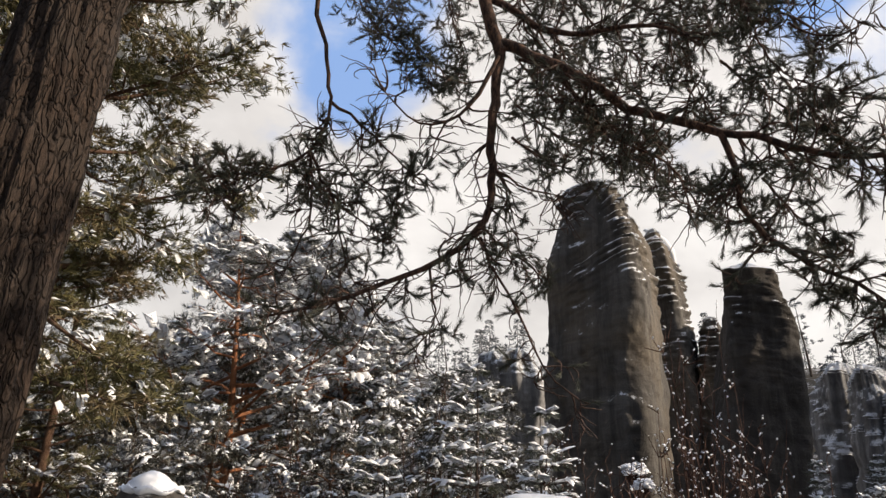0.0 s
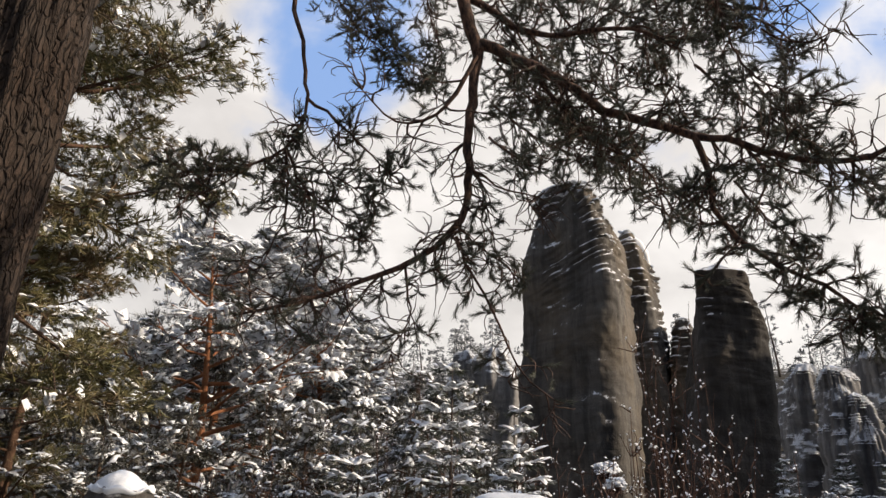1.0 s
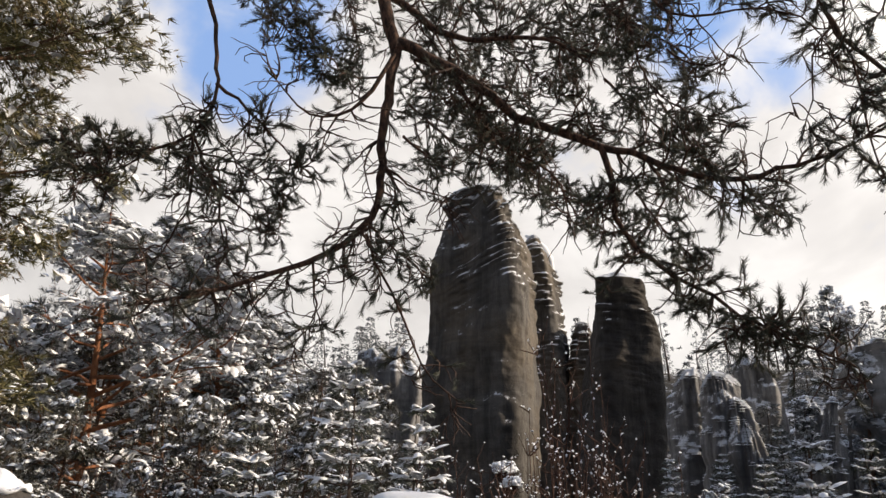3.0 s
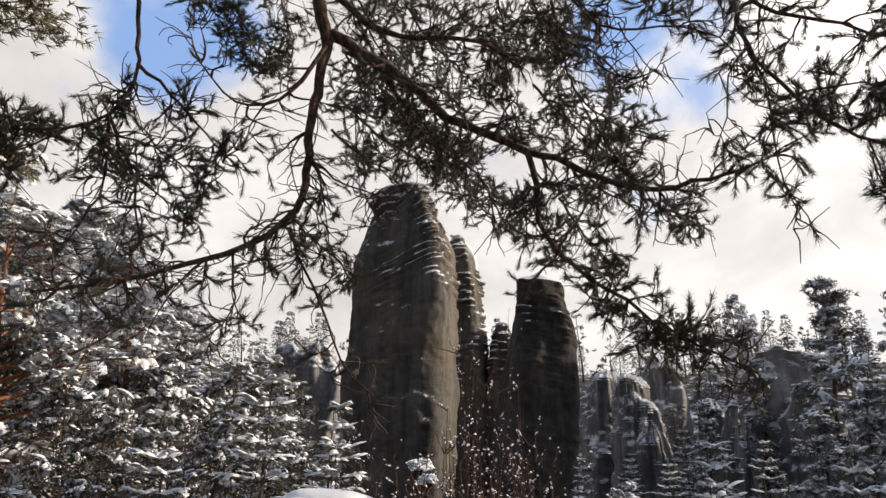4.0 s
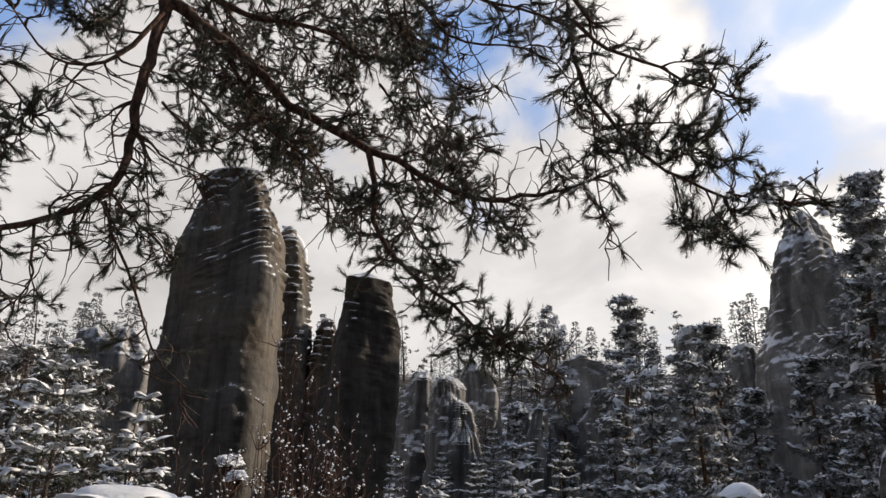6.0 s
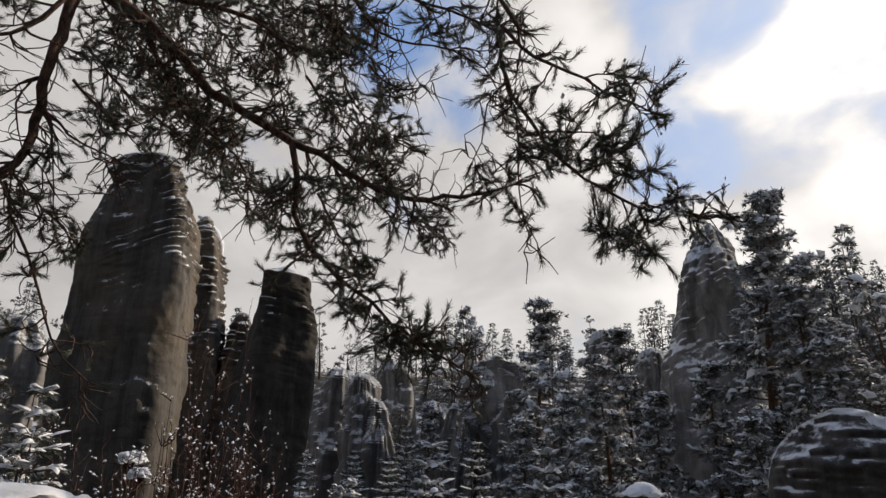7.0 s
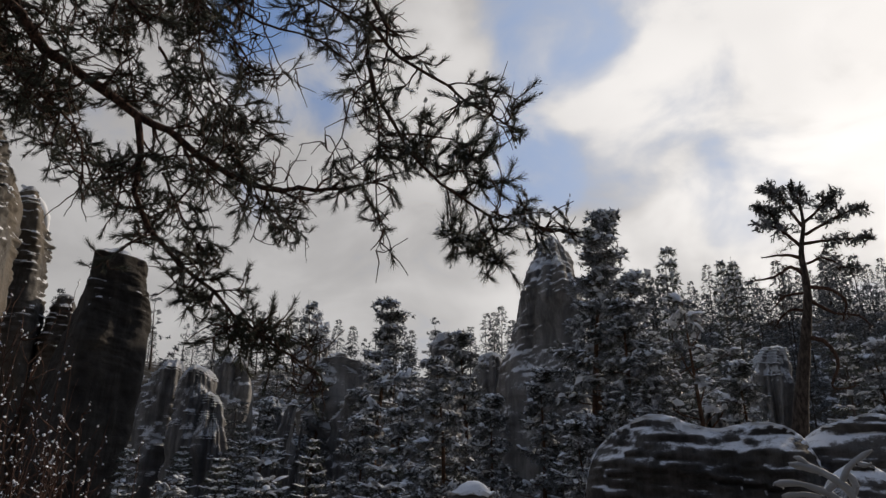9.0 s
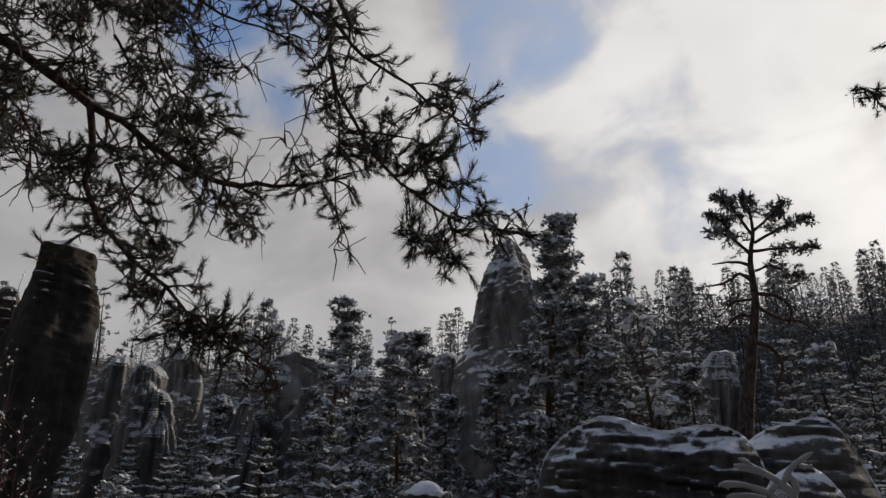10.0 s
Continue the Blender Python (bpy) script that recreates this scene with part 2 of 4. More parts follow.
def smooth_path(pts, step):
    """A smooth line through points, with its places at even steps."""
    p = [Vector(q) for q in pts]
    p = [p[0] * 2 - p[1]] + p + [p[-1] * 2 - p[-2]]
    out = []
    for i in range(1, len(p) - 2):
        a, b, c, d = p[i - 1 : i + 3]
        n = max(2, int((c - b).length / step))
        for k in range(n):
            t = k / n
            out.append(0.5 * (2 * b + (c - a) * t + (2 * a - 5 * b + 4 * c - d) * t * t + (3 * b - a - 3 * c + d) * t ** 3))
    out.append(p[-2])
    return np.array([tuple(q) for q in out])


def unit(v):
    return v / (np.linalg.norm(v, axis=-1, keepdims=True) + 1e-9)


def needles(heap, base, axis, rng, count, shoot, length, width, spread=(25, 65), fan=False):
    """Single needles round shoots: each one a slim blade."""
    base, axis = np.asarray(base), unit(np.asarray(axis))
    m = len(base)
    if not m:
        return
    s = rng.random((m, count, 1)) ** 0.8
    rand = rng.standard_normal((m, count, 3))
    side = unit(rand - (rand * axis[:, None]).sum(-1, keepdims=True) * axis[:, None])
    ang = np.radians(rng.uniform(spread[0], spread[1], (m, count, 1))) * (0.7 + 0.35 * s if fan else 1.15 - 0.5 * s)
    d = np.cos(ang) * axis[:, None] + np.sin(ang) * side
    size = rng.uniform(0.8, 1.2, (m, 1, 1))
    root = base[:, None] + axis[:, None] * s * shoot * size
    tip = root + d * length * size * rng.uniform(0.75, 1.1, (m, count, 1))
    w = unit(np.cross(d, rng.standard_normal((m, count, 3)))) * width
    v = np.stack([root - w / 2, root + w / 2, tip], 2).reshape(-1, 3)
    heap.add(v, np.arange(len(v)).reshape(-1, 3))


LUMP_V = np.array([(0, 0, 0.85)] + [(0.62 * math.cos(q), 0.62 * math.sin(q), 0.5) for q in (0.3, 1.9, 3.4, 5.0)] + [(math.cos(q), math.sin(q), -0.05) for q in (1.1, 2.7, 4.2, 5.8)])
LUMP_F = np.array([(0, 1, 2), (0, 2, 3), (0, 3, 4), (0, 4, 1), (1, 5, 2), (2, 6, 3), (3, 7, 4), (4, 8, 1), (2, 5, 6), (3, 6, 7), (4, 7, 8), (1, 8, 5)])


def lumps(heap, centre, size, rng, along=None, flat=0.55, longer=1.0):
    """Small uneven pillows of snow."""
    centre, size = np.asarray(centre, dtype=float), np.asarray(size, dtype=float)
    m = len(centre)
    if not m:
        return
    if along is None:
        a = rng.uniform(0, 2 * np.pi, m)
        along = np.stack([np.cos(a), np.sin(a), rng.normal(0, 0.45, m)], -1)
    x = unit(np.asarray(along))
    y = unit(np.cross(np.array([0, 0, 1.0]), x) + 1e-6)
    z = np.cross(x, y)
    q = LUMP_V[None] * rng.uniform(0.7, 1.3, (m, 9, 1))
    q = q * size[:, None, None]
    v = centre[:, None] + q[..., :1] * longer * x[:, None] + q[..., 1:2] * y[:, None] + q[..., 2:] * flat * z[:, None]
    f = LUMP_F[None] + 9 * np.arange(m)[:, None, None]
    heap.add(v.reshape(-1, 3), f.reshape(-1, 3))


# ---- ground ----
def ease(a, b, v):
    t = np.clip((v - a) / (b - a), 0, 1)
    return t * t * (3 - 2 * t)


def ground_height(x, y):
    r = np.hypot(x, y)
    az = np.degrees(np.arctan2(x, y))
    rise = 39 + 11 * ease(48, 66, az) * (1 - ease(120, 150, az))
    z = -5 * ease(5, 20, r) + rise * ease(62, 190, r)
    return z + 1.2 * np.sin(x * 0.07 + 1) * np.cos(y * 0.06) * ease(20, 50, r) + 0.12 * np.sin(x * 1.1) * np.sin(y * 0.9 + 2)


def build_ground():
    rings = np.concatenate([[0.0], np.geomspace(0.8, 3000, 110)])
    nth = 180
    th = np.arange(nth) / nth * 2 * np.pi
    x, y = rings[:, None] * np.sin(th), rings[:, None] * np.cos(th)
    z = ground_height(x, y)
    h = Heap()
    i = np.arange(len(rings) - 1)[:, None] * nth
    j = np.arange(nth)[None]
    k = (j + 1) % nth
    h.add(np.stack([x, y, z], -1), np.stack([i + j, i + nth + j, i + nth + k, i + k], -1).reshape(-1, 4))
    m = Mat("snowy_ground", 0.85)
    m.colour(m.mix(m.ramp(m.noise(0.35, 8, 0.7), 0.37, 0.5), (0.80, 0.82, 0.86), (0.05, 0.042, 0.03)))
    m.bump(m.noise(1.5, 6), 0.5, 0.2)
    tagged(new("ground", h.mesh("ground", m.mat, True)), "snow-covered valley floor and wooded slopes", "ground", kind="structure")


build_ground()


# ---- sandstone ----
def fractal(p, octaves, gain=0.5):
    s, a = 0.0, 1.0
    for _ in range(octaves):
        s += a * noise.noise(p)
        p, a = p * 2.03, a * gain
    return s


def tower_shell(rows, d, depth, seed, foot, ledge, crag, upper, nth=140, step=0.16, power=2.8, turn=0.0, fins=0.0, layer=0.55, dip=0.12, taper=0.0, dome=None, even=0.0):
    """The skin of a sandstone tower. rows: bearing and rise of its left and right edge, from the top down. ledge: how far its beds
    stand out, most in its upper part; crag: broad unevenness; fins: upright ribs."""
    left = [at(r[0], r[1], d) for r in rows]
    right = [at(r[2], r[3], d) for r in rows]
    zs = np.array([(a.z + b.z) / 2 for a, b in zip(left, right)])[::-1]
    cx = np.array([(a.x + b.x) / 2 for a, b in zip(left, right)])[::-1]
    cy = np.array([(a.y + b.y) / 2 for a, b in zip(left, right)])[::-1]
    hw = np.array([math.hypot(a.x - b.x, a.y - b.y) / 2 for a, b in zip(left, right)])[::-1]
    away = unit(np.array([cx[0], cy[0], 0.0]))
    across = np.array([away[1], -away[0], 0.0])
    zs, cx, cy, hw = (np.concatenate([[q0], q]) for q0, q in ((foot, zs), (cx[0], cx), (cy[0], cy), (hw[0] * 1.06, hw)))
    top, low = zs[-1], zs[0]
    n = max(8, int((top - low) / step))
    z = np.linspace(low, top, n)
    win = max(1, int(0.022 * n))
    px, py, pw = (np.mean([np.interp(z + q * step, zs, w) for q in range(-win, win + 1)], axis=0) for w in (cx, cy, hw))
    th = np.arange(nth) / nth * 2 * np.pi
    c, s = np.cos(th), np.sin(th)
    ct, st = np.cos(th - radians(turn)), np.sin(th - radians(turn))
    k = (np.abs(ct) ** power + np.abs(st) ** power) ** (-1 / power)
    k = k / np.abs(k * c).max()
    verts = np.zeros((n, nth, 3))
    off = Vector((seed * 13.7, seed * 5.1, seed * 3.3))
    for i in range(n):
        near_top = ease(upper, 1.0, (z[i] - low) / (top - low))
        close = min(1.0, math.sqrt(max(0.0, (top - z[i]) / (dome or 0.4 * pw[i] + 0.3))) + 0.02)
        dep = min(depth, pw[i] * 2.4) * (1 - taper * ((z[i] - low) / (top - low)) ** 4)
        for j in range(nth):
            ax, ay = k[j] * c[j] * pw[i], k[j] * s[j] * dep
            p = Vector((ax, ay, z[i]))
            big = fractal(p * 0.16 + off, 4)
            tilt = z[i] + dip * ax + 0.5 * noise.noise(Vector((ax * 0.15, ay * 0.15, seed)))
            bed = noise.noise(Vector((seed * 2.0 + ax * 0.22, ay * 0.22, tilt / layer)))
            bed2 = noise.noise(Vector((seed * 4.0 + ax * 0.7, ay * 0.7, tilt / layer * 2.3)))
            broken = max(even, min(1.3, 0.45 + 1.6 * noise.noise(p * 0.45 + off)))
            q = crag * big + ledge * (0.03 + 0.97 * near_top) * broken * (0.55 * max(-0.6, min(0.6, bed * 1.8)) + 0.9 * bed2)
            rough = Vector((ax * 1.1, ay * 1.1, z[i] * 0.16)) + off
            q += 0.10 * noise.noise(rough) + 0.06 * noise.noise(p * 2.4 + off)
            if fins:
                q += fins * (abs(noise.noise(Vector((c[j] * 2.3 + seed, s[j] * 2.3, z[i] * 0.05)))) * 2 - 0.5)
            g = max(0.05, 1 + q / max(pw[i], 0.8)) * close
            ax, ay = ax * g, ay * g
            verts[i, j] = (px[i] + across[0] * ax + away[0] * ay, py[i] + across[1] * ax + away[1] * ay, z[i] + 0.15 * noise.noise(p * 0.6 + off))
    h = Heap()
    i = np.arange(n - 1)[:, None] * nth
    j = np.arange(nth)[None]
    kk = (j + 1) % nth
    h.add(verts, np.stack([i + j, i + kk, i + nth + kk, i + nth + j], -1).reshape(-1, 4))
    crown = verts[-1].mean(0) + np.array([0, 0, 0.05])
    h.add(np.vstack([crown[None], verts[-1]]), [(0, q + 1, (q + 1) % nth + 1) for q in range(nth)])
    h.grid = verts
    return h


def ledge_snow(grid, seed, share, size, lowest, slope=0.0):
    """Crusts of snow where the beds of a rock step back."""
    rng = np.random.default_rng(900 + seed)
    white = Heap()
    axis = grid.mean(1, keepdims=True)
    reach = np.linalg.norm((grid - axis)[..., :2], axis=-1)
    n = len(grid)
    step = np.zeros_like(reach)
    step[:-2] = reach[:-2] - reach[2:]
    edge = step > np.quantile(step[int(n * lowest):-2], 1 - share)
    rise = (np.arange(n) / n)[:, None] * np.ones_like(reach)
    edge &= (rng.random(reach.shape) < np.clip((rise - lowest) / (1 - lowest) * 1.6, 0, 1)) & (rise < 0.985)
    spots = np.argwhere(edge)
    if len(spots):
        along = np.roll(grid, -1, 1) - grid
        along = unit(along[edge] * np.array([1, 1, 0])) + np.array([0, 0, slope])
        lumps(white, grid[edge] + np.array([0, 0, 0.3 * size]), size * rng.uniform(0.5, 1.3, len(spots)), rng, along, 0.55, 2.2)
    return white


def snow_crest(parent, pts, d, r):
    """A rounded roll of snow along the top of a rock."""
    rng = np.random.default_rng(int(d * 7))
    line = smooth_path([at(a, e, d) for a, e in pts], 0.25)
    h = Heap()
    thick = r * np.sin(np.linspace(0.25, 2.9, len(line)))
    tube(h, line, thick, 10, 0.08, rng)
    part("snow_crest", h, SNOW, parent, "roll of fresh snow", True)


def tower(name, label, mat, *args, parent=None, split=0.0, **more):
    crust = more.pop("crust", None)
    h = tower_shell(*args, **more)
    if split:
        # a smooth shaft below, a bedded head above
        thing = tagged(new(name), label, "rock")
        quads = h.f[0]
        cut = int(len(quads) / more["nth"] * split) * more["nth"]
        shaft, head = Heap(), Heap()
        shaft.add(h.v[0], quads[:cut])
        head.add(h.v[0], quads[cut:])
        head.add(h.v[1], h.f[1] - len(h.v[0]))
        part("shaft", shaft, mat, thing, "smooth dark rock face", True)
        part("head", head, mat, thing, "thin-bedded rock with snow", True)
    elif parent:
        thing = part(name, h, mat, parent, label, True)
    else:
        thing = tagged(new(name, h.mesh(name, mat, True)), label, "rock")
    if crust:
        part("snow", ledge_snow(h.grid, args[3], *crust), SNOW, thing, "crusts of snow on the ledges", True)
    return thing


lovers = tagged(new("rock_tower"), "tall weathered sandstone tower with snow on its ledges", "rock")
tower("main_pillar", "", SANDSTONE,
      [(12.35, 24.75, 12.85, 24.75), (11.45, 24.25, 13.60, 24.35), (10.60, 23.55, 14.27, 23.70), (9.78, 21.80, 15.45, 21.75), (9.38, 19.60, 16.70, 20.20), (8.67, 16.80, 17.25, 17.10),
       (8.34, 13.10, 17.55, 12.70), (8.19, 8.70, 17.60, 8.20), (8.41, 0.40, 17.30, 0.55)],
      45, 4.6, 1, -6, 0.6, 0.55, 0.60, parent=lovers, turn=-20, power=6.0, layer=0.34, nth=200, step=0.085, dip=-0.35, crust=(0.085, 0.10, 0.62, 0.3))
tower("rear_pillar", "", SANDSTONE,
      [(16.60, 21.06, 17.36, 21.00), (16.50, 20.00, 18.19, 19.50), (16.50, 18.20, 18.83, 17.30), (16.50, 15.40, 19.45, 15.00), (16.50, 12.70, 19.96, 12.70),
       (16.30, 8.20, 20.21, 8.25), (16.00, 0.55, 20.30, 0.60)],
      53, 2.6, 2, -6, 0.6, 0.3, 0.45, parent=lovers, turn=-24, power=3.5, layer=0.4, nth=150, step=0.09, dip=0.1, crust=(0.07, 0.09, 0.6))
snow_crest(lovers, [(16.5, 21.1), (17.2, 20.75), (17.8, 20.0), (18.35, 19.2), (18.75, 18.0)], 53, 0.42)
snow_crest(lovers, [(12.4, 24.75), (13.3, 24.55), (14.1, 23.95), (14.8, 23.0)], 45, 0.30)
block = tower("rock_tower", "blocky dark sandstone tower with a snow cap", SANDSTONE_DARK,
      [(22.60, 17.20, 25.00, 17.30), (22.00, 16.50, 25.85, 16.60), (21.80, 14.60, 26.10, 14.65), (21.30, 12.00, 26.85, 12.70), (20.85, 8.60, 27.05, 8.20),
       (20.45, 4.50, 26.70, 4.30), (20.20, 1.07, 25.95, 1.19)],
      37, 3.0, 3, -6, 0.24, 0.35, 0.62, turn=10, power=5.0, layer=0.24, nth=200, step=0.07, split=0.66, dip=0.05, crust=(0.03, 0.05, 0.6))
snow_crest(block, [(22.3, 16.95), (23.1, 17.35), (24.2, 17.45), (25.3, 17.0)], 37, 0.30)
tower("rock_pillar", "small sandstone pillar between two tall towers", SANDSTONE,
      [(20.55, 14.05, 21.25, 14.10), (20.15, 12.73, 21.73, 12.75), (19.80, 10.93, 21.97, 10.96), (19.40, 7.40, 21.98, 7.42), (19.40, 0.60, 22.01, 0.64)],
      52, 1.5, 4, -6, 0.3, 0.2, 0.3, nth=90, step=0.12, layer=0.3, crust=(0.05, 0.08, 0.4))


# ---- distant rocks and cliffs ----
def crag(label, left_x, right_x, top_az_el, d, seed, depth=2.5, lean=0.35, ledge=0.3, mat=None, **more):
    """A lesser rock: bearings of its foot on both sides, its summit's bearing and rise, its distance."""
    a, e = top_az_el
    rows = []
    for u in (0.0, 0.08, 0.25, 0.55, 1.0):
        g = u ** lean
        rows.append((a + (left_x - a) * max(g, 0.2) if u else a - 0.3, e * (1 - u) + 0.5 * u, a + (right_x - a) * max(g, 0.2) if u else a + 0.3, e * (1 - u) + 0.5 * u))
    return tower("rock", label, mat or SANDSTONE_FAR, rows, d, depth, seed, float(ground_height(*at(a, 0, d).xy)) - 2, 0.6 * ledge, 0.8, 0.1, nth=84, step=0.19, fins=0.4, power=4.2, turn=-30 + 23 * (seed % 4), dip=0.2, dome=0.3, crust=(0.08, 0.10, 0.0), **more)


SNOWY = "snow-dusted sandstone rock among trees"
FAR_CRAGS = [
    # left foot, right foot, summit (bearing, rise), distance, depth, steepness, ledges
    ((1.93, 10.98), (5.29, 11.03), (3.59, 11.73), 85, 3.0, 0.14, 0.5),
    ((4.14, 11.02), (7.89, 11.03), (5.99, 12.01), 80, 3.0, 0.12, 0.4),
    ((26.61, 7.17), (31.17, 7.52), (29.19, 10.14), 66, 3.0, 0.3, 0.4),
    ((28.81, 7.34), (33.05, 7.65), (30.63, 9.94), 60, 2.6, 0.22, 0.3),
    ((31.17, 7.52), (33.85, 7.70), (31.89, 7.98), 58, 2.0, 0.4, 0.35),
    ((32.06, 7.58), (35.27, 7.79), (33.20, 10.93), 78, 4.0, 0.12, 0.2),
    ((35.25, 6.95), (38.48, 7.13), (36.49, 7.99), 50, 2.4, 0.3, 0.4),
    ((35.50, 1.30), (38.29, 1.37), (38.41, 7.76), 42, 1.2, 0.8, 0.5),
    ((37.69, 1.35), (39.51, 1.40), (39.10, 6.10), 41, 1.2, 0.8, 0.5),
    ((38.65, 11.44), (41.15, 11.60), (39.70, 13.18), 82, 2.6, 0.25, 0.5),
    ((38.48, 7.13), (45.84, 7.44), (42.47, 10.79), 56, 4.0, 0.1, 1.2),
    ((40.34, 5.52), (46.39, 5.73), (44.01, 8.24), 51, 3.0, 0.12, 1.2),
    ((48.57, 11.05), (52.49, 11.16), (50.00, 13.43), 66, 3.5, 0.3, 0.6),
    ((51.82, 10.25), (55.72, 10.31), (53.86, 11.85), 90, 4.0, 0.2, 0.3),
    ((73.37, 6.69), (76.19, 6.61), (75.73, 11.64), 38, 2.2, 0.28, 0.4),
    ((69.28, 6.77), (72.36, 6.71), (71.13, 8.83), 33, 2.0, 0.3, 0.4),
    ((62.19, 6.83), (64.60, 6.82), (63.48, 11.18), 44, 2.2, 0.25, 0.4),
]
for i, (lo, hi, peak, d, depth, lean, ledge) in enumerate(FAR_CRAGS):
    crag(SNOWY, lo[0], hi[0], peak, d, 20 + i, depth, lean, ledge, layer=1.3 if ledge > 1 else 0.5)

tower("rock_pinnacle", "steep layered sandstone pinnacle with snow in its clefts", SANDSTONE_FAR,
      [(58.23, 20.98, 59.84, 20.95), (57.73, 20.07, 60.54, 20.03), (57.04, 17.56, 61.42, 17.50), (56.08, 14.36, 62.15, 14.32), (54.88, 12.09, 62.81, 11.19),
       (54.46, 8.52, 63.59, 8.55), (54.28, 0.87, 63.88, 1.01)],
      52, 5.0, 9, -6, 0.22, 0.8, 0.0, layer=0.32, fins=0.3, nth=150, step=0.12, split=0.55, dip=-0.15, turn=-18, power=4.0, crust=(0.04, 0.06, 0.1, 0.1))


LEDGE = rock_material("dark_bedded_sandstone", (0.05, 0.048, 0.048), (0.14, 0.132, 0.128), (0.13, 0.115, 0.10), 0.52, 0.95, 3.0, 1.5)


def bedded_ridge(label, crest, d, seed, foot=-1.9, thick=0.045, columns=220):
    """A long low rock of thin beds that stand out and fall back, under a sheet of snow. crest: bearings and rises of its top."""
    rock = tagged(new("ledge_rock"), label, "rock")
    az = np.linspace(crest[0][0], crest[-1][0], columns)
    line = smooth_path([Vector((a, e, 0)) for a, e in crest], 0.15)
    top = EYE + d * np.tan(np.radians(np.interp(az, line[:, 0], line[:, 1])))
    levels = np.linspace(0, 1, 110)
    peak = float(top.max()) + 0.05
    stone, snow = Heap(), Heap()
    body, sheet = np.zeros((len(levels) + 14, columns, 3)), np.zeros((22, columns, 3))
    for c in range(columns):
        a = radians(az[c])
        out = Vector((math.sin(a), math.cos(a), 0))
        run = a * d
        crown = top[c] + 0.03 * noise.noise(Vector((run * 1.7, seed, 0)))
        bulge = 0.35 * noise.noise(Vector((run * 0.7, seed * 3.1, 0)))

        def face(z):
            w = (z + 0.07 * run + 0.10 * noise.noise(Vector((run * 0.8, z * 0.8, seed)))) / thick
            i, f = math.floor(w), w - math.floor(w)
            proud = [noise.noise(Vector((q * 7.3 + seed, run * 0.8, q * 1.7))) + 0.5 * noise.noise(Vector((q * 3.3 + seed, run * 3.1, q * 2.7))) for q in (i, i + 1)]
            f = max(0.0, min(1.0, (f - 0.72) / 0.28))
            lean = 0.8 * max(0.0, 1 - (crown - z) / 0.9) ** 2
            rough = 0.03 * noise.noise(Vector((run * 6, z * 9, seed))) + 0.05 * noise.noise(Vector((run * 2.2, z * 3, seed)))
            return d + bulge + lean - 0.17 * (proud[0] * (1 - f) + proud[1] * f) - rough

        for r, f in enumerate(levels):
            z = min(crown, foot + (peak - foot) * f)
            q = out * face(z)
            body[r, c] = (q.x, q.y, z)
        edge = face(crown)
        for r in range(14):
            q = out * (edge + 0.12 * (r + 1))
            body[len(levels) + r, c] = (q.x, q.y, crown - 0.004 * r * r - 0.012 * r)
        hang = 0.04 + 0.22 * max(0.0, noise.noise(Vector((run * 1.3, seed * 2, 4)))) + 0.05 * noise.noise(Vector((run * 5, seed, 2)))
        deep = 0.03 + 0.03 * noise.noise(Vector((run * 0.8, seed, 9)))
        for r in range(22):
            if r < 6:
                z = crown - hang * (1 - r / 6)
                q = out * (face(z) - 0.05 * r / 6 + 0.03)
                z += deep * r / 6
            else:
                q = out * (edge - 0.02 + 0.11 * (r - 6))
                z = crown + deep * (1 + 0.4 * math.sin(min(1.0, (r - 6) / 4) * 1.57)) - 0.004 * (r - 6) ** 2
            sheet[r, c] = (q.x, q.y, z)
    for heap, grid in ((stone, body), (snow, sheet)):
        i = np.arange(len(grid) - 1)[:, None] * columns
        j = np.arange(columns - 1)[None]
        heap.add(grid, np.stack([i + j, i + j + 1, i + columns + j + 1, i + columns + j], -1).reshape(-1, 4))
    part("stone", stone, LEDGE, rock, "thin dark beds dusted with snow", True)
    part("snow_sheet", snow, SNOW, rock, "smooth sheet of snow", True)
    return rock


bedded_ridge("dark bedded sandstone ledge under thick snow",
             [(60.9, 0.9), (61.25, 3.0), (61.93, 4.64), (63.0, 5.75), (64.19, 6.54), (65.95, 7.20), (67.63, 7.10), (68.84, 6.61), (70.85, 6.16), (72.48, 6.41), (74.45, 6.45), (76.2, 5.6), (77.3, 3.5)], 10, 41)
bedded_ridge("rounded sandstone shoulder with snow on its slope",
             [(75.2, 2.0), (75.8, 4.2), (77.01, 5.70), (78.96, 6.49), (80.81, 6.92), (81.96, 6.48), (82.79, 5.32), (83.4, 3.66), (84.2, 1.3)], 10.6, 42)
bedded_ridge("low sandstone boulder dusted with snow",
             [(76.9, 1.0), (77.6, 2.3), (78.45, 2.98), (79.57, 3.42), (80.85, 2.77), (81.82, 1.50), (82.3, 0.6)], 8.6, 43, -1.2, 0.045, 130)


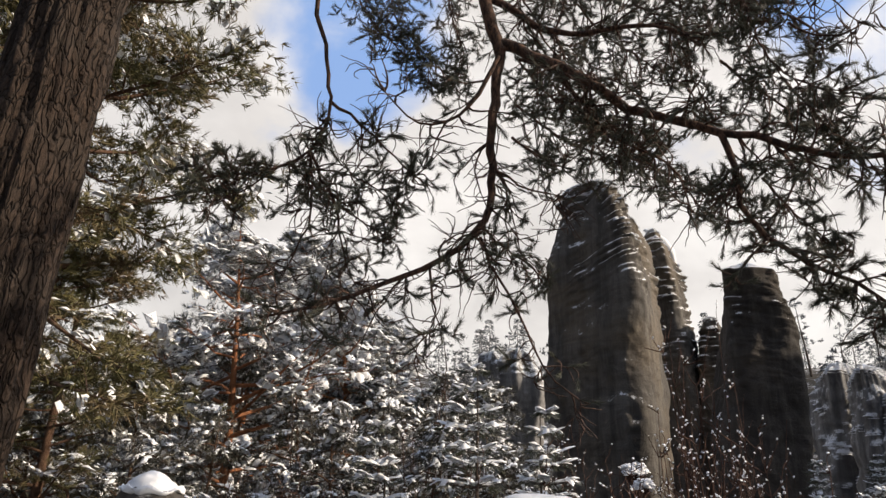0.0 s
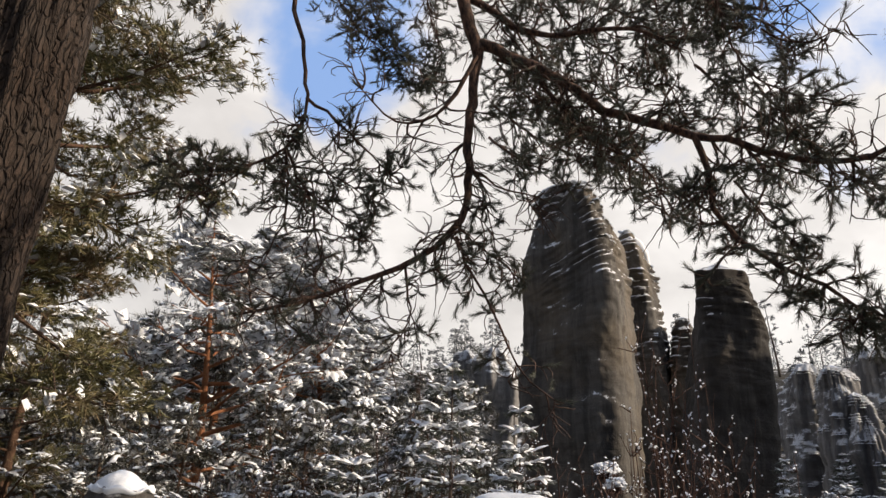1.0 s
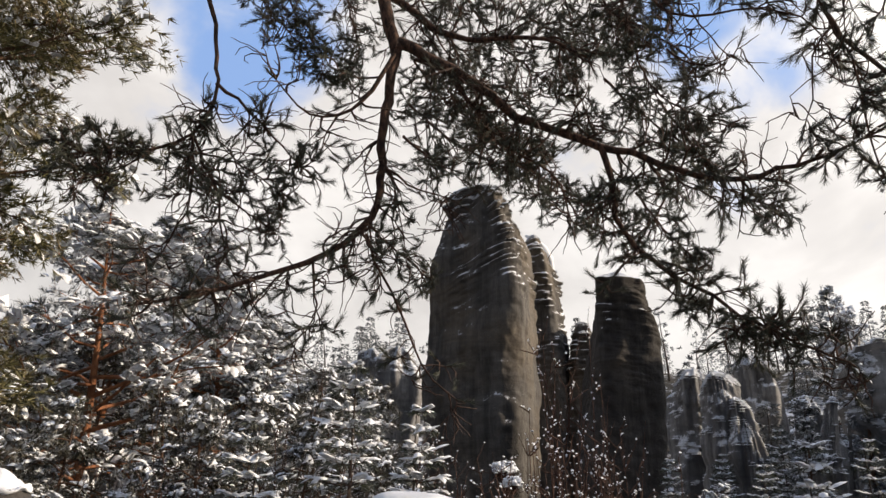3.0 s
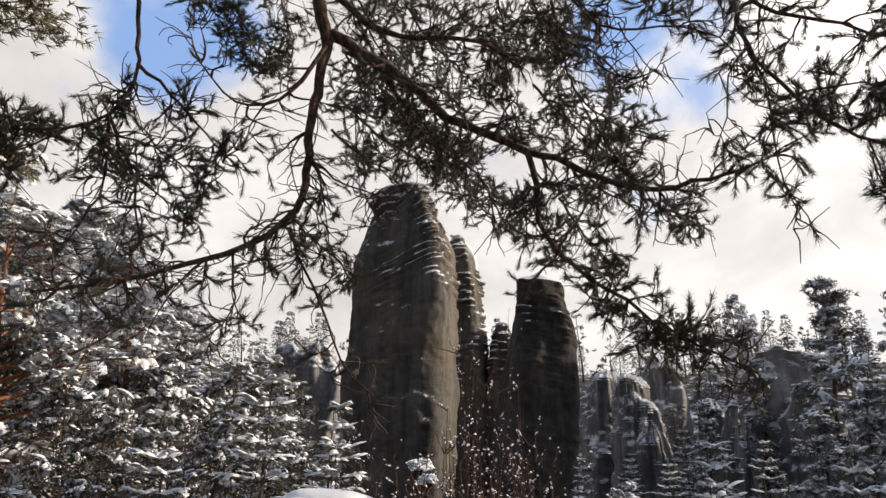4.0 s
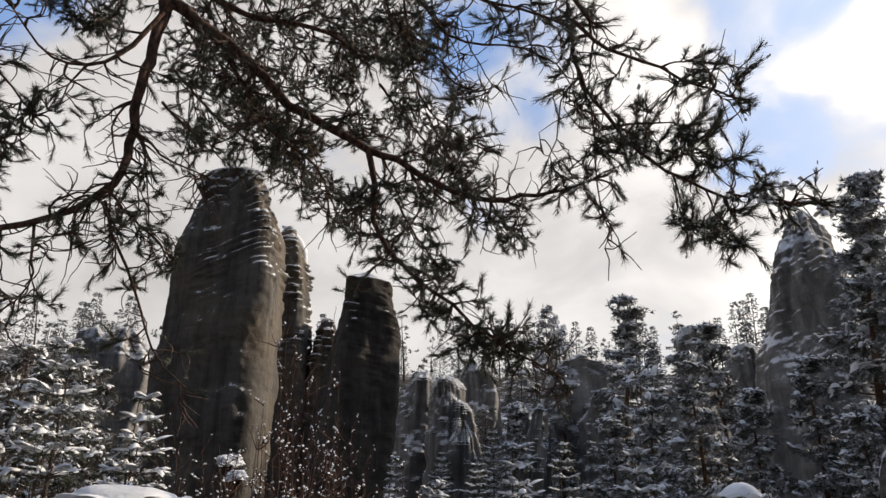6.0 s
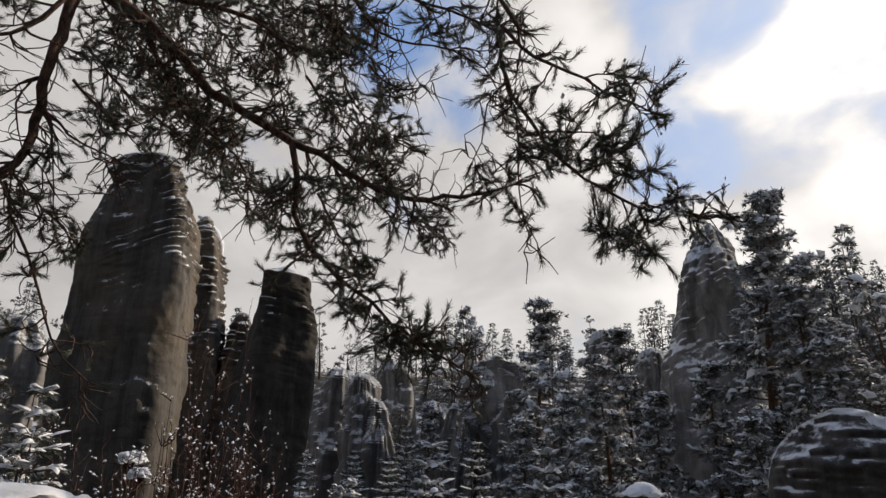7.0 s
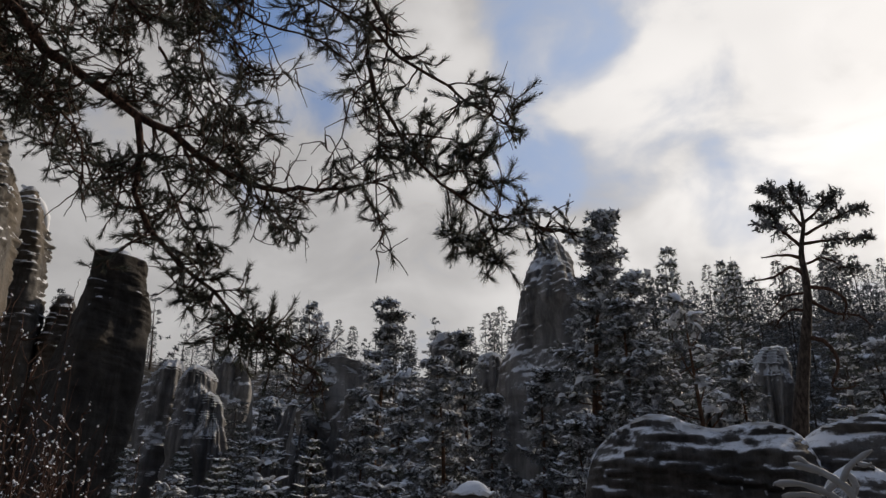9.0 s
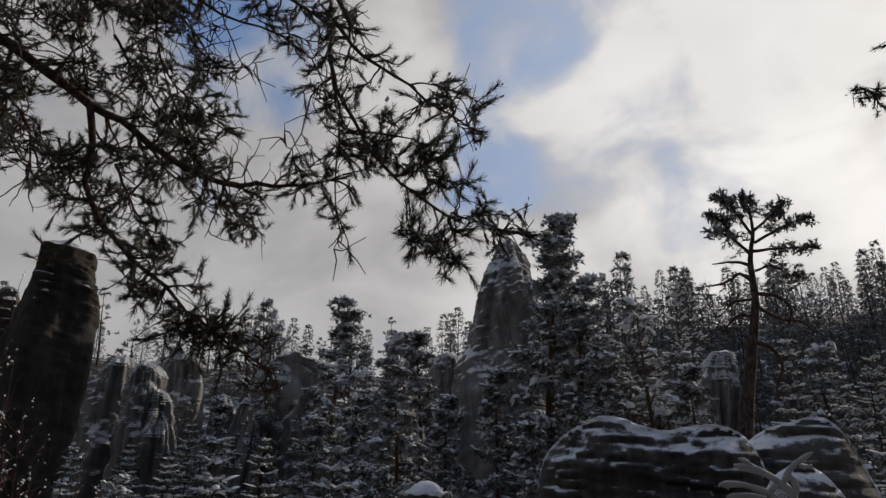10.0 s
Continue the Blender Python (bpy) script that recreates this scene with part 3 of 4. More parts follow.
def knob(label, left, right, top, d, seed):
    """A rounded boulder with a cap of snow."""
    a, b, t = at(*left, d), at(*right, d), at(*top, d)
    rock = tagged(new("boulder"), label, "boulder")
    mid, w = (a + b) / 2, (a - b).length / 2
    for name, mat, grow, lift in (("stone", LEDGE, 1.0, -0.10 * w), ("snow_cap", SNOW, 0.93, 0.0)):
        bm = bmesh.new()
        bmesh.ops.create_icosphere(bm, subdivisions=4, radius=1.0)
        hgt = (t.z - a.z + 0.25 * w)
        for v in bm.verts:
            n = 1 + 0.12 * noise.noise(v.co * 1.6 + Vector((seed, 0, 0))) + 0.03 * noise.noise(v.co * 6)
            q = v.co * n
            if name == "snow_cap":
                q.z = max(q.z, 0.48 + 0.25 * noise.noise(q * 2.2 + Vector((0, seed, 0))))
            elif q.z < 0:
                q.z *= 3.0
            v.co = Vector((q.x * w * grow, q.y * w * grow, q.z * hgt)) + Vector((mid.x, mid.y, t.z - hgt + lift))
        me = bpy.data.meshes.new(name)
        bm.to_mesh(me)
        bm.free()
        me.polygons.foreach_set("use_smooth", np.full(len(me.polygons), True))
        me.materials.append(mat)
        ob = new(name, me)
        ob.parent = rock
    return rock


knob("dark boulder with a smooth cap of snow", (-23.83, -0.02), (-18.95, 0.12), (-22.07, 1.71), 5.5, 1)
knob("broad snow-covered boulder at the terrace edge", (2.84, 0.20), (12.36, 0.44), (7.57, 1.13), 5.0, 2)
knob("round boulder topped with a pad of snow", (50.40, 0.60), (54.37, 0.66), (52.35, 1.99), 6.5, 3)


def snowy_shrub(az, el, d, r, seed):
    """A small round shrub that carries a cushion of snow."""
    rng = np.random.default_rng(seed)
    c = at(az, el, d) - Vector((0, 0, r))
    thing = tagged(new("snowy_shrub"), "small round shrub under a cushion of snow", "shrub")
    wood, white = Heap(), Heap()
    foot = np.array([c.x, c.y, float(ground_height(c.x, c.y)) - 0.1])
    tube(wood, [foot, (foot + np.array(c)) / 2 + rng.normal(0, 0.1, 3), np.array(c)], [0.03, 0.025, 0.015], 6)
    dirs = unit(rng.normal(0, 1, (260, 3)))
    ends = np.array(c) + dirs * r * rng.uniform(0.6, 1.05, (260, 1)) * np.array([1, 1, 0.8])
    for e in ends:
        tube(wood, [np.array(c) - np.array([0, 0, 0.3 * r]), (e + np.array(c)) / 2 + rng.normal(0, 0.05, 3), e], [0.006, 0.005, 0.003], 3)
    up = ends[dirs[:, 2] > -0.1]
    lumps(white, up, rng.uniform(0.03, 0.08, len(up)), rng, None, 0.7, 1.1)
    part("stem", wood, BIRCH, thing, "", True)
    part("snow", white, SNOW, thing, "white cushion of snow", True)


snowy_shrub(14.48, 3.53, 13, 0.22, 1)
snowy_shrub(15.06, 2.33, 12.6, 0.16, 2)


# ---- trees ----
def spruce(seed, h, whorls, per, sprays, spread, snow, blades=7, blade=0.05, leaf=0.22, mat=None, bark=None, woody=True, point=0.8):
    """A spruce with drooping boughs; its parts are trunk, crown and the snow that lies on it."""
    rng = np.random.default_rng(seed)
    tree = new("spruce_tree")
    bark_h, boughs, crown, white = Heap(), Heap(), Heap(), Heap()
    tube(bark_h, [(0.02 * h * math.sin(q * 2), 0, q * h) for q in np.linspace(-0.05, 1, 9)], [0.013 * h * (1 - 0.93 * q) for q in np.linspace(0, 1, 9)], 7)
    base, axis, tops = [], [], []
    for w in range(whorls):
        f = 0.06 + 0.94 * (w + rng.random() * 0.8) / whorls
        if f > 0.99:
            continue
        z, reach = f * h, h * spread * (1 - f) ** point * rng.uniform(0.75, 1.15) + 0.12
        start = rng.uniform(0, 6.28)
        for k in range(per):
            a = start + (k + rng.uniform(-0.3, 0.3)) / per * 6.283
            out = np.array([math.cos(a), math.sin(a), 0])
            side = np.array([-out[1], out[0], 0])
            r = reach * rng.uniform(0.7, 1.15)
            droop = 0.38 * (1 - f) + 0.05
            pts = [np.array([0, 0, z]) + out * r * t + np.array([0, 0, r * (0.22 * t - droop * 1.7 * t * t + 0.18 * t ** 3)]) for t in (0, 0.3, 0.6, 0.85, 1)]
            if woody:
                tube(boughs, pts[::2], [0.02 * r + 0.006, 0.01 * r, 0.003], 3)
            if woody:
                for t in rng.uniform(0.3, 1.0, 3):
                    i = min(3, int(t * 4))
                    tops.append((pts[i] + (pts[i + 1] - pts[i]) * (t * 4 - i) + np.array([0, 0, 0.04]), rng.uniform(0.06, 0.12) * (1 + 0.3 * r), (pts[i + 1] - pts[i]) * 1.0))
            for _ in range(max(3, int(sprays * (0.35 + r / (h * spread))))):
                t = rng.random() ** 0.7
                i = min(3, int(t * 4))
                p = pts[i] + (pts[i + 1] - pts[i]) * (t * 4 - i)
                wide = rng.uniform(-1, 1) * (1 - t) * 0.45 * r + rng.normal(0, 0.03)
                p = p + side * wide + np.array([0, 0, -0.1 * abs(wide)])
                base.append(p)
                axis.append(out * rng.uniform(0.5, 1.0) + side * np.sign(wide) * rng.uniform(0.1, 0.8) + np.array([0, 0, rng.uniform(-0.6, 0.0)]))
                if rng.random() < snow:
                    tops.append((p + np.array([0, 0, 0.05]) + unit(axis[-1]) * 0.08, rng.uniform(0.04, 0.085) * (1 + 0.2 * r), axis[-1]))
    needles(crown, base, axis, rng, blades, leaf * 1.2, leaf, blade, (15, 60))
    if tops:
        lumps(white, [q[0] for q in tops], [q[1] for q in tops], rng, [q[2] for q in tops], 0.5, 1.7)
    part("trunk", bark_h, bark or BARK_DARK, tree, "", True)
    if woody:
        part("bough", boughs, bark or BARK_DARK, tree, "", True)
    part("crown", crown, mat or NEEDLES_SPRUCE, tree)
    if tops:
        part("snow", white, SNOW, tree, "fresh snow on the boughs", True)
    tree["height"] = h
    return tree


def pine(seed, h, bare, limbs, spread, pads, tufts, snow, blades=12, blade=0.018, needle=0.15, bend=0.03, mat=None, lump=(0.045, 0.11), bark=None, twiggy=True, cone=False, sag=0.0):
    """A pine: bare stem, crooked limbs and pads of needles, with snow on the pads."""
    rng = np.random.default_rng(seed)
    tree = new("pine_tree")
    stem, crown, white = Heap(), Heap(), Heap()
    ph = rng.uniform(0, 6)
    axis_at = lambda f: np.array([bend * h * math.sin(f * 4 + ph), bend * h * math.cos(f * 3.1 + ph), f * h])
    fs = np.linspace(-0.05, 1, 16)
    tube(stem, [axis_at(f) for f in fs], [0.0155 * h * (1.06 - f) for f in fs], 9, 0.04, rng)
    base, axis, tops = [], [], []
    for n in range(limbs):
        f = bare + (1 - bare) * ((n + rng.random()) / limbs) ** 0.85
        shape = math.sin(min(1.0, (1.04 - f) / (1 - bare) * 1.15) * 1.9) if f > bare else 1
        shape = (1.02 - f) / (1 - bare) * rng.uniform(0.75, 1.2) if cone else shape
        r = h * spread * max(0.12, shape) * rng.uniform(0.6, 1.15)
        a = n * 2.4 + rng.uniform(-0.5, 0.5)
        wood = Heap()
        p, d = axis_at(f), np.array([math.cos(a), math.sin(a), rng.uniform(-0.05, 0.45)])
        pts = [p]
        for _ in range(6):
            d = unit(d + rng.normal(0, 0.2, 3) + np.array([0, 0, 0.03 - sag]))
            pts.append(pts[-1] + d * r / 6)
        tube(wood, pts[::2], np.linspace(0.012 * r + 0.012, 0.006, 4), 4)
        for _ in range(pads):
            t = rng.uniform(0.3, 1.0) ** 0.8
            i = min(5, int(t * 6))
            q = pts[i] + (pts[i + 1] - pts[i]) * (t * 6 - i)
            sd = unit(rng.normal(0, 1, 3) * np.array([1, 1, 0.45]) + d * 0.7)
            ln = rng.uniform(0.12, 0.34) * r * 0.6 + 0.1
            laden = 0.55 if rng.random() < snow else 0.06 * snow
            end = q + sd * ln + np.array([0, 0, 0.05])
            if twiggy:
                tube(wood, [q, (q + end) / 2 + rng.normal(0, 0.03, 3), end], [0.009, 0.007, 0.004], 3)
            for _ in range(tufts):
                c = q + (end - q) * rng.uniform(0.35, 1.1) + rng.normal(0, 0.13, 3) * np.array([1, 1, 0.3])
                base.append(c)
                axis.append(sd + rng.normal(0, 0.5, 3) + np.array([0, 0, 0.2]))
                if rng.random() < laden:
                    tops.append((c + np.array([0, 0, 0.07]), 1.15 * rng.uniform(*lump), sd + np.array([0, 0, -sag * 2]) + rng.normal(0, 0.25, 3)))
        part("limb", wood, bark or BARK_PINE, tree, "", True)
    needles(crown, base, axis, rng, blades, 0.10, needle, blade, (20, 70))
    if tops:
        lumps(white, [q[0] for q in tops], [q[1] for q in tops], rng, [q[2] for q in tops], 0.55, 1.45)
    part("trunk", stem, bark or BARK_PINE, tree, "", True)
    part("crown", crown, mat or NEEDLES_PINE, tree)
    if tops:
        part("snow", white, SNOW, tree, "fresh snow on the needles", True)
    tree["height"] = h
    return tree


def sapling(seed, h, stems, twigs, flakes, mat=None):
    """A leafless sapling or shrub with beads of snow on its twigs."""
    rng = np.random.default_rng(seed)
    tree = new("bare_sapling")
    wood, white = Heap(), Heap()
    spots, sizes = [], []
    for _ in range(stems):
        d = unit(np.array([rng.normal(0, 0.16), rng.normal(0, 0.16), 1]))
        p, pts = np.array([rng.normal(0, 0.25), rng.normal(0, 0.25), -0.1]), []
        hh = h * rng.uniform(0.6, 1.0)
        for _ in range(10):
            pts.append(p)
            d = unit(d + rng.normal(0, 0.07, 3) + np.array([0, 0, 0.05]))
            p = p + d * hh / 9
        tube(wood, pts, np.linspace(0.006 * h + 0.004, 0.004, 10), 5)
        for _ in range(twigs):
            i = int(rng.integers(2, 10))
            q, e = pts[i], unit(d * 0.7 + rng.normal(0, 0.75, 3))
            tw = [q]
            ln = rng.uniform(0.06, 0.2) * hh * (1.2 - i / 12)
            for _ in range(5):
                e = unit(e + rng.normal(0, 0.2, 3) + np.array([0, 0, 0.1]))
                tw.append(tw[-1] + e * ln / 5)
            tube(wood, tw, np.linspace(0.008, 0.003, 6), 3)
            for m in range(flakes):
                if rng.random() < 0.6:
                    j = int(rng.integers(1, 6))
                    spots.append(tw[j] + np.array([0, 0, 0.015]))
                    sizes.append(rng.uniform(0.008, 0.024))
    part("stem", wood, mat or BIRCH, tree, "", True)
    if spots:
        lumps(white, spots, sizes, rng, None, 0.8, 1.2)
        part("snow", white, SNOW, tree, "beads of snow on the twigs", True)
    tree["height"] = h
    return tree


SPRUCE_LABEL = "dark green spruce with snow on its drooping boughs"
PINE_LABEL = "pine with snow-laden needles and reddish bark"
SAPLING_LABEL = "leafless sapling with beads of snow on reddish twigs"
spruces = [spruce(s, 12, 26, 6, 7, 0.19 + 0.02 * (s % 3), 0.32, 7, 0.042) for s in (1, 2, 3)]
pines = [pine(s, 13, 0.2, 26, 0.23, 7, 6, 0.4, 9, 0.026, 0.18, lump=(0.08, 0.19)) for s in (11, 12)]
full_pines = [pine(s, 13, 0.06, 60, 0.25, 9, 6, 0.7, 7, 0.044, 0.19, lump=(0.05, 0.13), cone=True, sag=0.10) for s in (17, 18)]
laden_pines = [pine(s, 13, 0.3, 56, 0.26, 10, 7, 0.68, 8, 0.026, 0.17, lump=(0.06, 0.15), bark=BARK_ORANGE, sag=0.05) for s in (21, 22)]
bushy_pines = [pine(s, 9, 0.03, 54, 0.27, 9, 6, 0.45, 6, 0.029, 0.15, lump=(0.035, 0.10), sag=0.13, mat=NEEDLES_BROWN) for s in (23, 24, 25)]
snow_spruces = [spruce(s, 7, 20, 6, 8, 0.25, 0.42, 9, 0.022, 0.13) for s in (7, 8)]
far_spruces = [spruce(s, 14, 22, 5, 4, 0.25, 0.1, 4, 0.19, 0.5, NEEDLES_FAR_HAZE, woody=False, point=1.0) for s in (5, 6)]
far_pines = [pine(s, 14, 0.15, 12, 0.2, 4, 4, 0.2, 5, 0.14, 0.45, mat=NEEDLES_FAR_HAZE, twiggy=False) for s in (15, 16)]
saplings = [sapling(s, 4, 4, 22, 3) for s in (31, 32, 33)]
thickets = [sapling(s, 5, 6, 26, 4, TWIG) for s in (34, 35)]
tree_rng = np.random.default_rng(77)


def plant(proto, az, top, d, label, category, group, turn=None):
    """Stands a copy of a tree on the ground at a bearing and distance, so tall that its top rises to the angle given."""
    p = at(az, top, d)
    z = float(ground_height(p.x, p.y)) - 0.2
    s = (p.z - z) / proto["height"]
    wide = min(1.3, max(0.65, s))
    turn = tree_rng.uniform(0, 360) if turn is None else turn
    ob = copy_thing(proto, pose(p.x, p.y, z, 0, 0, turn) @ Matrix.Diagonal((wide, wide, s, 1)))
    return tagged(ob, label, category, group)


def forest_top(az):
    """How high the woods rise, in degrees, along the bearings."""
    return np.interp(az, (-50, -36, -28, -22, -15, -8, 0, 7, 9, 26, 28, 33, 38, 44, 50, 55, 60, 66, 72, 80, 90),
                     (17, 16, 14, 13, 12, 11, 10.5, 10, 3, 3, 6, 7.5, 9, 9, 9, 8, 9, 11, 13, 12, 12))


# trees that stand out
for k, (az, top, d) in enumerate(((-17.71, 20.33, 20), (-11.93, 19.84, 26), (-15.0, 18.6, 23), (-8.6, 16.8, 25), (-4.6, 13.6, 27), (-20.65, 11.89, 24), (-7.14, 14.28, 30))):
    plant(laden_pines[k % 2], az, top, d, "pine heavily laden with sunlit snow", "tree", "laden pines")
for k, (az, top, d) in enumerate(((45.29, 15.64, 34), (51.26, 13.29, 31), (49.26, 11.07, 27), (63.4, 23.2, 31), (65.39, 17.37, 30))):
    plant(full_pines[k % 2], az, top, d, "broad snow-dusted pine with dense dark boughs", "tree", "broad pines")
for k, (az, top, d) in enumerate(((-23.52, 9.49, 30), (38.49, 14.94, 58), (40.38, 13.98, 66), (69.53, 15.16, 29), (47.00, 10.55, 28))):
    plant(pines[k % 2], az, top, d, PINE_LABEL, "tree", "snowy pines")
for k, (az, top, d) in enumerate((
        (-4.49, 8.58, 30), (-14.56, 11.12, 30),
        (68.54, 19.66, 46), (39.98, 4.88, 30), (30.50, 3.87, 34), (26.87, 3.70, 30), (34.53, 5.68, 40), (33.23, 3.60, 28), (43.84, 4.81, 27),
        (72.46, 18.25, 75), (73.44, 18.38, 82), (70.55, 11.84, 40), (82.23, 10.29, 30), (85.15, 10.82, 34), (79.91, 12.09, 40))):
    plant(spruces[k % 3], az, top, d, SPRUCE_LABEL, "tree", "snowy spruces")
for k, (az, top, d) in enumerate((
        (10.11, 6.68, 13), (13.89, 8.81, 14), (14.97, 5.84, 12), (18.43, 12.55, 15), (17.65, 10.86, 14), (19.63, 14.20, 17), (20.64, 15.86, 18), (19.68, 8.28, 13),
        (21.50, 6.60, 13), (26.11, 4.57, 12), (-4.61, 10.80, 16), (-6.72, 8.06, 14), (-1.24, 6.50, 13), (-10.05, 5.33, 13), (3.25, 5.74, 15), (-12.46, 3.55, 12), (21.72, 12.14, 17),
        (25.61, 4.77, 14), (23.65, 5.37, 14), (12.37, 4.59, 12), (16.61, 8.34, 13), (19.00, 14.24, 16), (17.85, 8.32, 12), (19.31, 10.80, 14), (18.45, 5.83, 11), (20.33, 10.76, 15), (19.17, 5.01, 11), (17.03, 5.84, 12),
        (20.93, 8.66, 14), (11.66, 7.54, 14), (14.03, 4.18, 11), (22.01, 4.21, 11))):
    plant(saplings[k % 3], az, top, d, SAPLING_LABEL, "sapling", "bare saplings")
for k, (az, top, d) in enumerate((
        (-12.02, 7.80, 15), (-9.12, 10.14, 17), (-6.66, 7.19, 14), (-4.20, 11.71, 18), (-2.00, 8.66, 15), (-0.00, 10.94, 18), (2.78, 9.22, 17), (5.04, 8.37, 16), (6.43, 11.03, 20),
        (-7.81, 4.56, 12), (-2.93, 3.87, 12), (1.48, 4.84, 13), (-14.32, 5.13, 14), (-20.63, 3.59, 11), (-27.28, 3.23, 10), (-5.47, 9.87, 20))):
    plant(thickets[k % 2], az, top, d, "tangled leafless shrub holding beads of snow", "shrub", "bare shrubs")

for k, (az, top, d) in enumerate((
        (-24, 6.5, 14), (-21.5, 9.5, 19), (-17.5, 6.5, 15), (-15, 11, 22), (-12, 8.0, 17), (-9.5, 12.0, 26), (-8, 6.5, 15), (-5.5, 10.6, 24), (-4, 7.5, 17),
        (-1, 9.8, 25), (-0.5, 5.5, 15), (1.2, 8.0, 22), (4.6, 9.2, 27), (4.8, 4.0, 15), (-29, 7, 15), (-33, 10, 18))):
    plant(bushy_pines[k % 3], az, top, d, "bushy young pine bowed under sunlit snow", "tree", "bowed pines")
for k, (az, top, d) in enumerate(((2.2, 10.6, 13.5), (8.0, 7.2, 12.5), (-5.0, 6.0, 13), (36.5, 4.5, 20), (45.5, 4.2, 19))):
    plant(snow_spruces[k % 2], az, top, d, "young spruce with long snow-laden boughs", "tree", "young spruces")
for k, (az, top, d) in enumerate(((47.2, 8.0, 24), (53.5, 8.5, 26), (43.4, 6.5, 24), (57.5, 10.5, 27), (66.5, 11.5, 24), (72.5, 10.5, 26), (82.0, 11.0, 24), (60.5, 6.5, 22), (63.0, 20.6, 26), (65.2, 16.0, 25), (36.2, 7.5, 38), (40.5, 10.8, 52))):
    plant(full_pines[k % 2], az, top, d, "broad snow-dusted pine with dense dark boughs", "tree", "broad pines")

# the woods between them
for k in range(44):
    az = tree_rng.uniform(-48, 96)
    d = tree_rng.uniform(22, 62)
    if 5 < az < 29 and d < 56:
        continue
    top = forest_top(az) * tree_rng.uniform(0.25, 0.95) ** 0.7
    if d < 32:
        top *= 0.6
    if 28 < az < 48 and d < 60:
        top = min(top, 4.0)
    if az < 8:
        plant(bushy_pines[k % 3], az, top, d, "bushy young pine bowed under sunlit snow", "tree", "bowed pines")
    elif az > 58 or tree_rng.random() < 0.6:
        plant(spruces[k % 3], az, top, d, SPRUCE_LABEL, "tree", "snowy spruces")
    else:
        plant(pines[k % 2], az, top, d, PINE_LABEL, "tree", "snowy pines")


def far_woods():
    """Woods on the far slopes, one mesh for the needles and stems and one for the snow."""
    woods = tagged(new("far_woods"), "dark conifer woods on the far slopes", "forest", kind="stuff")
    rng = np.random.default_rng(5)
    heaps = {}
    for n in range(400):
        az, d = (rng.uniform(-42, 55), rng.uniform(52, 98), rng.uniform(60, 98), rng.uniform(60, 98), rng.uniform(-18, 50))[n % 5], (64 if n % 5 < 2 else 105) + (135 if n % 5 < 2 else 94) * rng.random()
        x, y = d * math.sin(radians(az)), d * math.cos(radians(az))
        proto = (far_spruces + far_spruces + far_spruces + far_spruces + far_pines)[n % 10]
        s, a = rng.uniform(0.65, 1.2), rng.uniform(0, 6.28)
        rot = np.array([[math.cos(a), -math.sin(a), 0], [math.sin(a), math.cos(a), 0], [0, 0, 1]])
        for o in proto.children:
            me = o.data
            v = np.zeros(len(me.vertices) * 3)
            me.vertices.foreach_get("co", v)
            v = (v.reshape(-1, 3) * s) @ rot.T + np.array([x, y, float(ground_height(x, y)) - 0.3])
            kind = "snow" if o.name.startswith("snow") else "stem" if o.name.startswith(("trunk", "limb", "bough")) else "needles"
            heap = heaps.setdefault(kind, Heap())
            loops = np.zeros(len(me.loops), dtype=int)
            me.loops.foreach_get("vertex_index", loops)
            sizes = np.zeros(len(me.polygons), dtype=int)
            me.polygons.foreach_get("loop_total", sizes)
            start = np.concatenate([[0], np.cumsum(sizes)[:-1]])
            first = True
            for size in np.unique(sizes):
                f = loops[start[sizes == size][:, None] + np.arange(size)]
                if first:
                    heap.add(v, f)
                    first = False
                else:
                    heap.f.append(f + heap.n - len(v))
    for kind, mat in (("needles", NEEDLES_FAR_HAZE), ("stem", BARK_DARK), ("snow", SNOW)):
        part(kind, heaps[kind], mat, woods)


far_woods()


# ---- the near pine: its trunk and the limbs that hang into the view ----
near_pine = tagged(new("pine_tree"), "old pine with furrowed brown bark and hanging limbs", "tree")


def near_trunk():
    rng = np.random.default_rng(8)
    h = Heap()
    nz, nth = 260, 120
    verts = np.zeros((nz, nth, 3))
    for i in range(nz):
        z = -0.3 + 9.3 * i / (nz - 1)
        cx, cy = TRUNK[0] + 0.035 * z - 0.05, TRUNK[1] + 0.02 * z
        r0 = 0.215 - 0.012 * z + 0.12 * math.exp(-max(z, 0) * 2.5)
        for j in range(nth):
            a = j / nth * 2 * math.pi
            q = Vector((math.cos(a) * 7, math.sin(a) * 7, z * 2.2))
            crack = abs(noise.noise(q * 0.8 + Vector((0.6 * noise.noise(q * 0.5), 0, 0))))
            fine = noise.noise(q * 2.6)
            r = r0 * (1 + 0.05 * noise.noise(Vector((math.cos(a), math.sin(a), z * 0.5)))) + 0.035 * min(crack * 2.2, 0.8) + 0.008 * fine - 0.014
            verts[i, j] = (cx + r * math.cos(a), cy + r * math.sin(a), z)
    i = np.arange(nz - 1)[:, None] * nth
    j = np.arange(nth)[None]
    k = (j + 1) % nth
    h.add(verts, np.stack([i + j, i + k, i + nth + k, i + nth + j], -1).reshape(-1, 4))
    h.add(verts[-1], [tuple(range(nth))])
    part("trunk", h, BARK_NEAR, near_pine, "furrowed brown bark", True)


TRUNK = at(-35.2, 0, 2.85)
near_trunk()


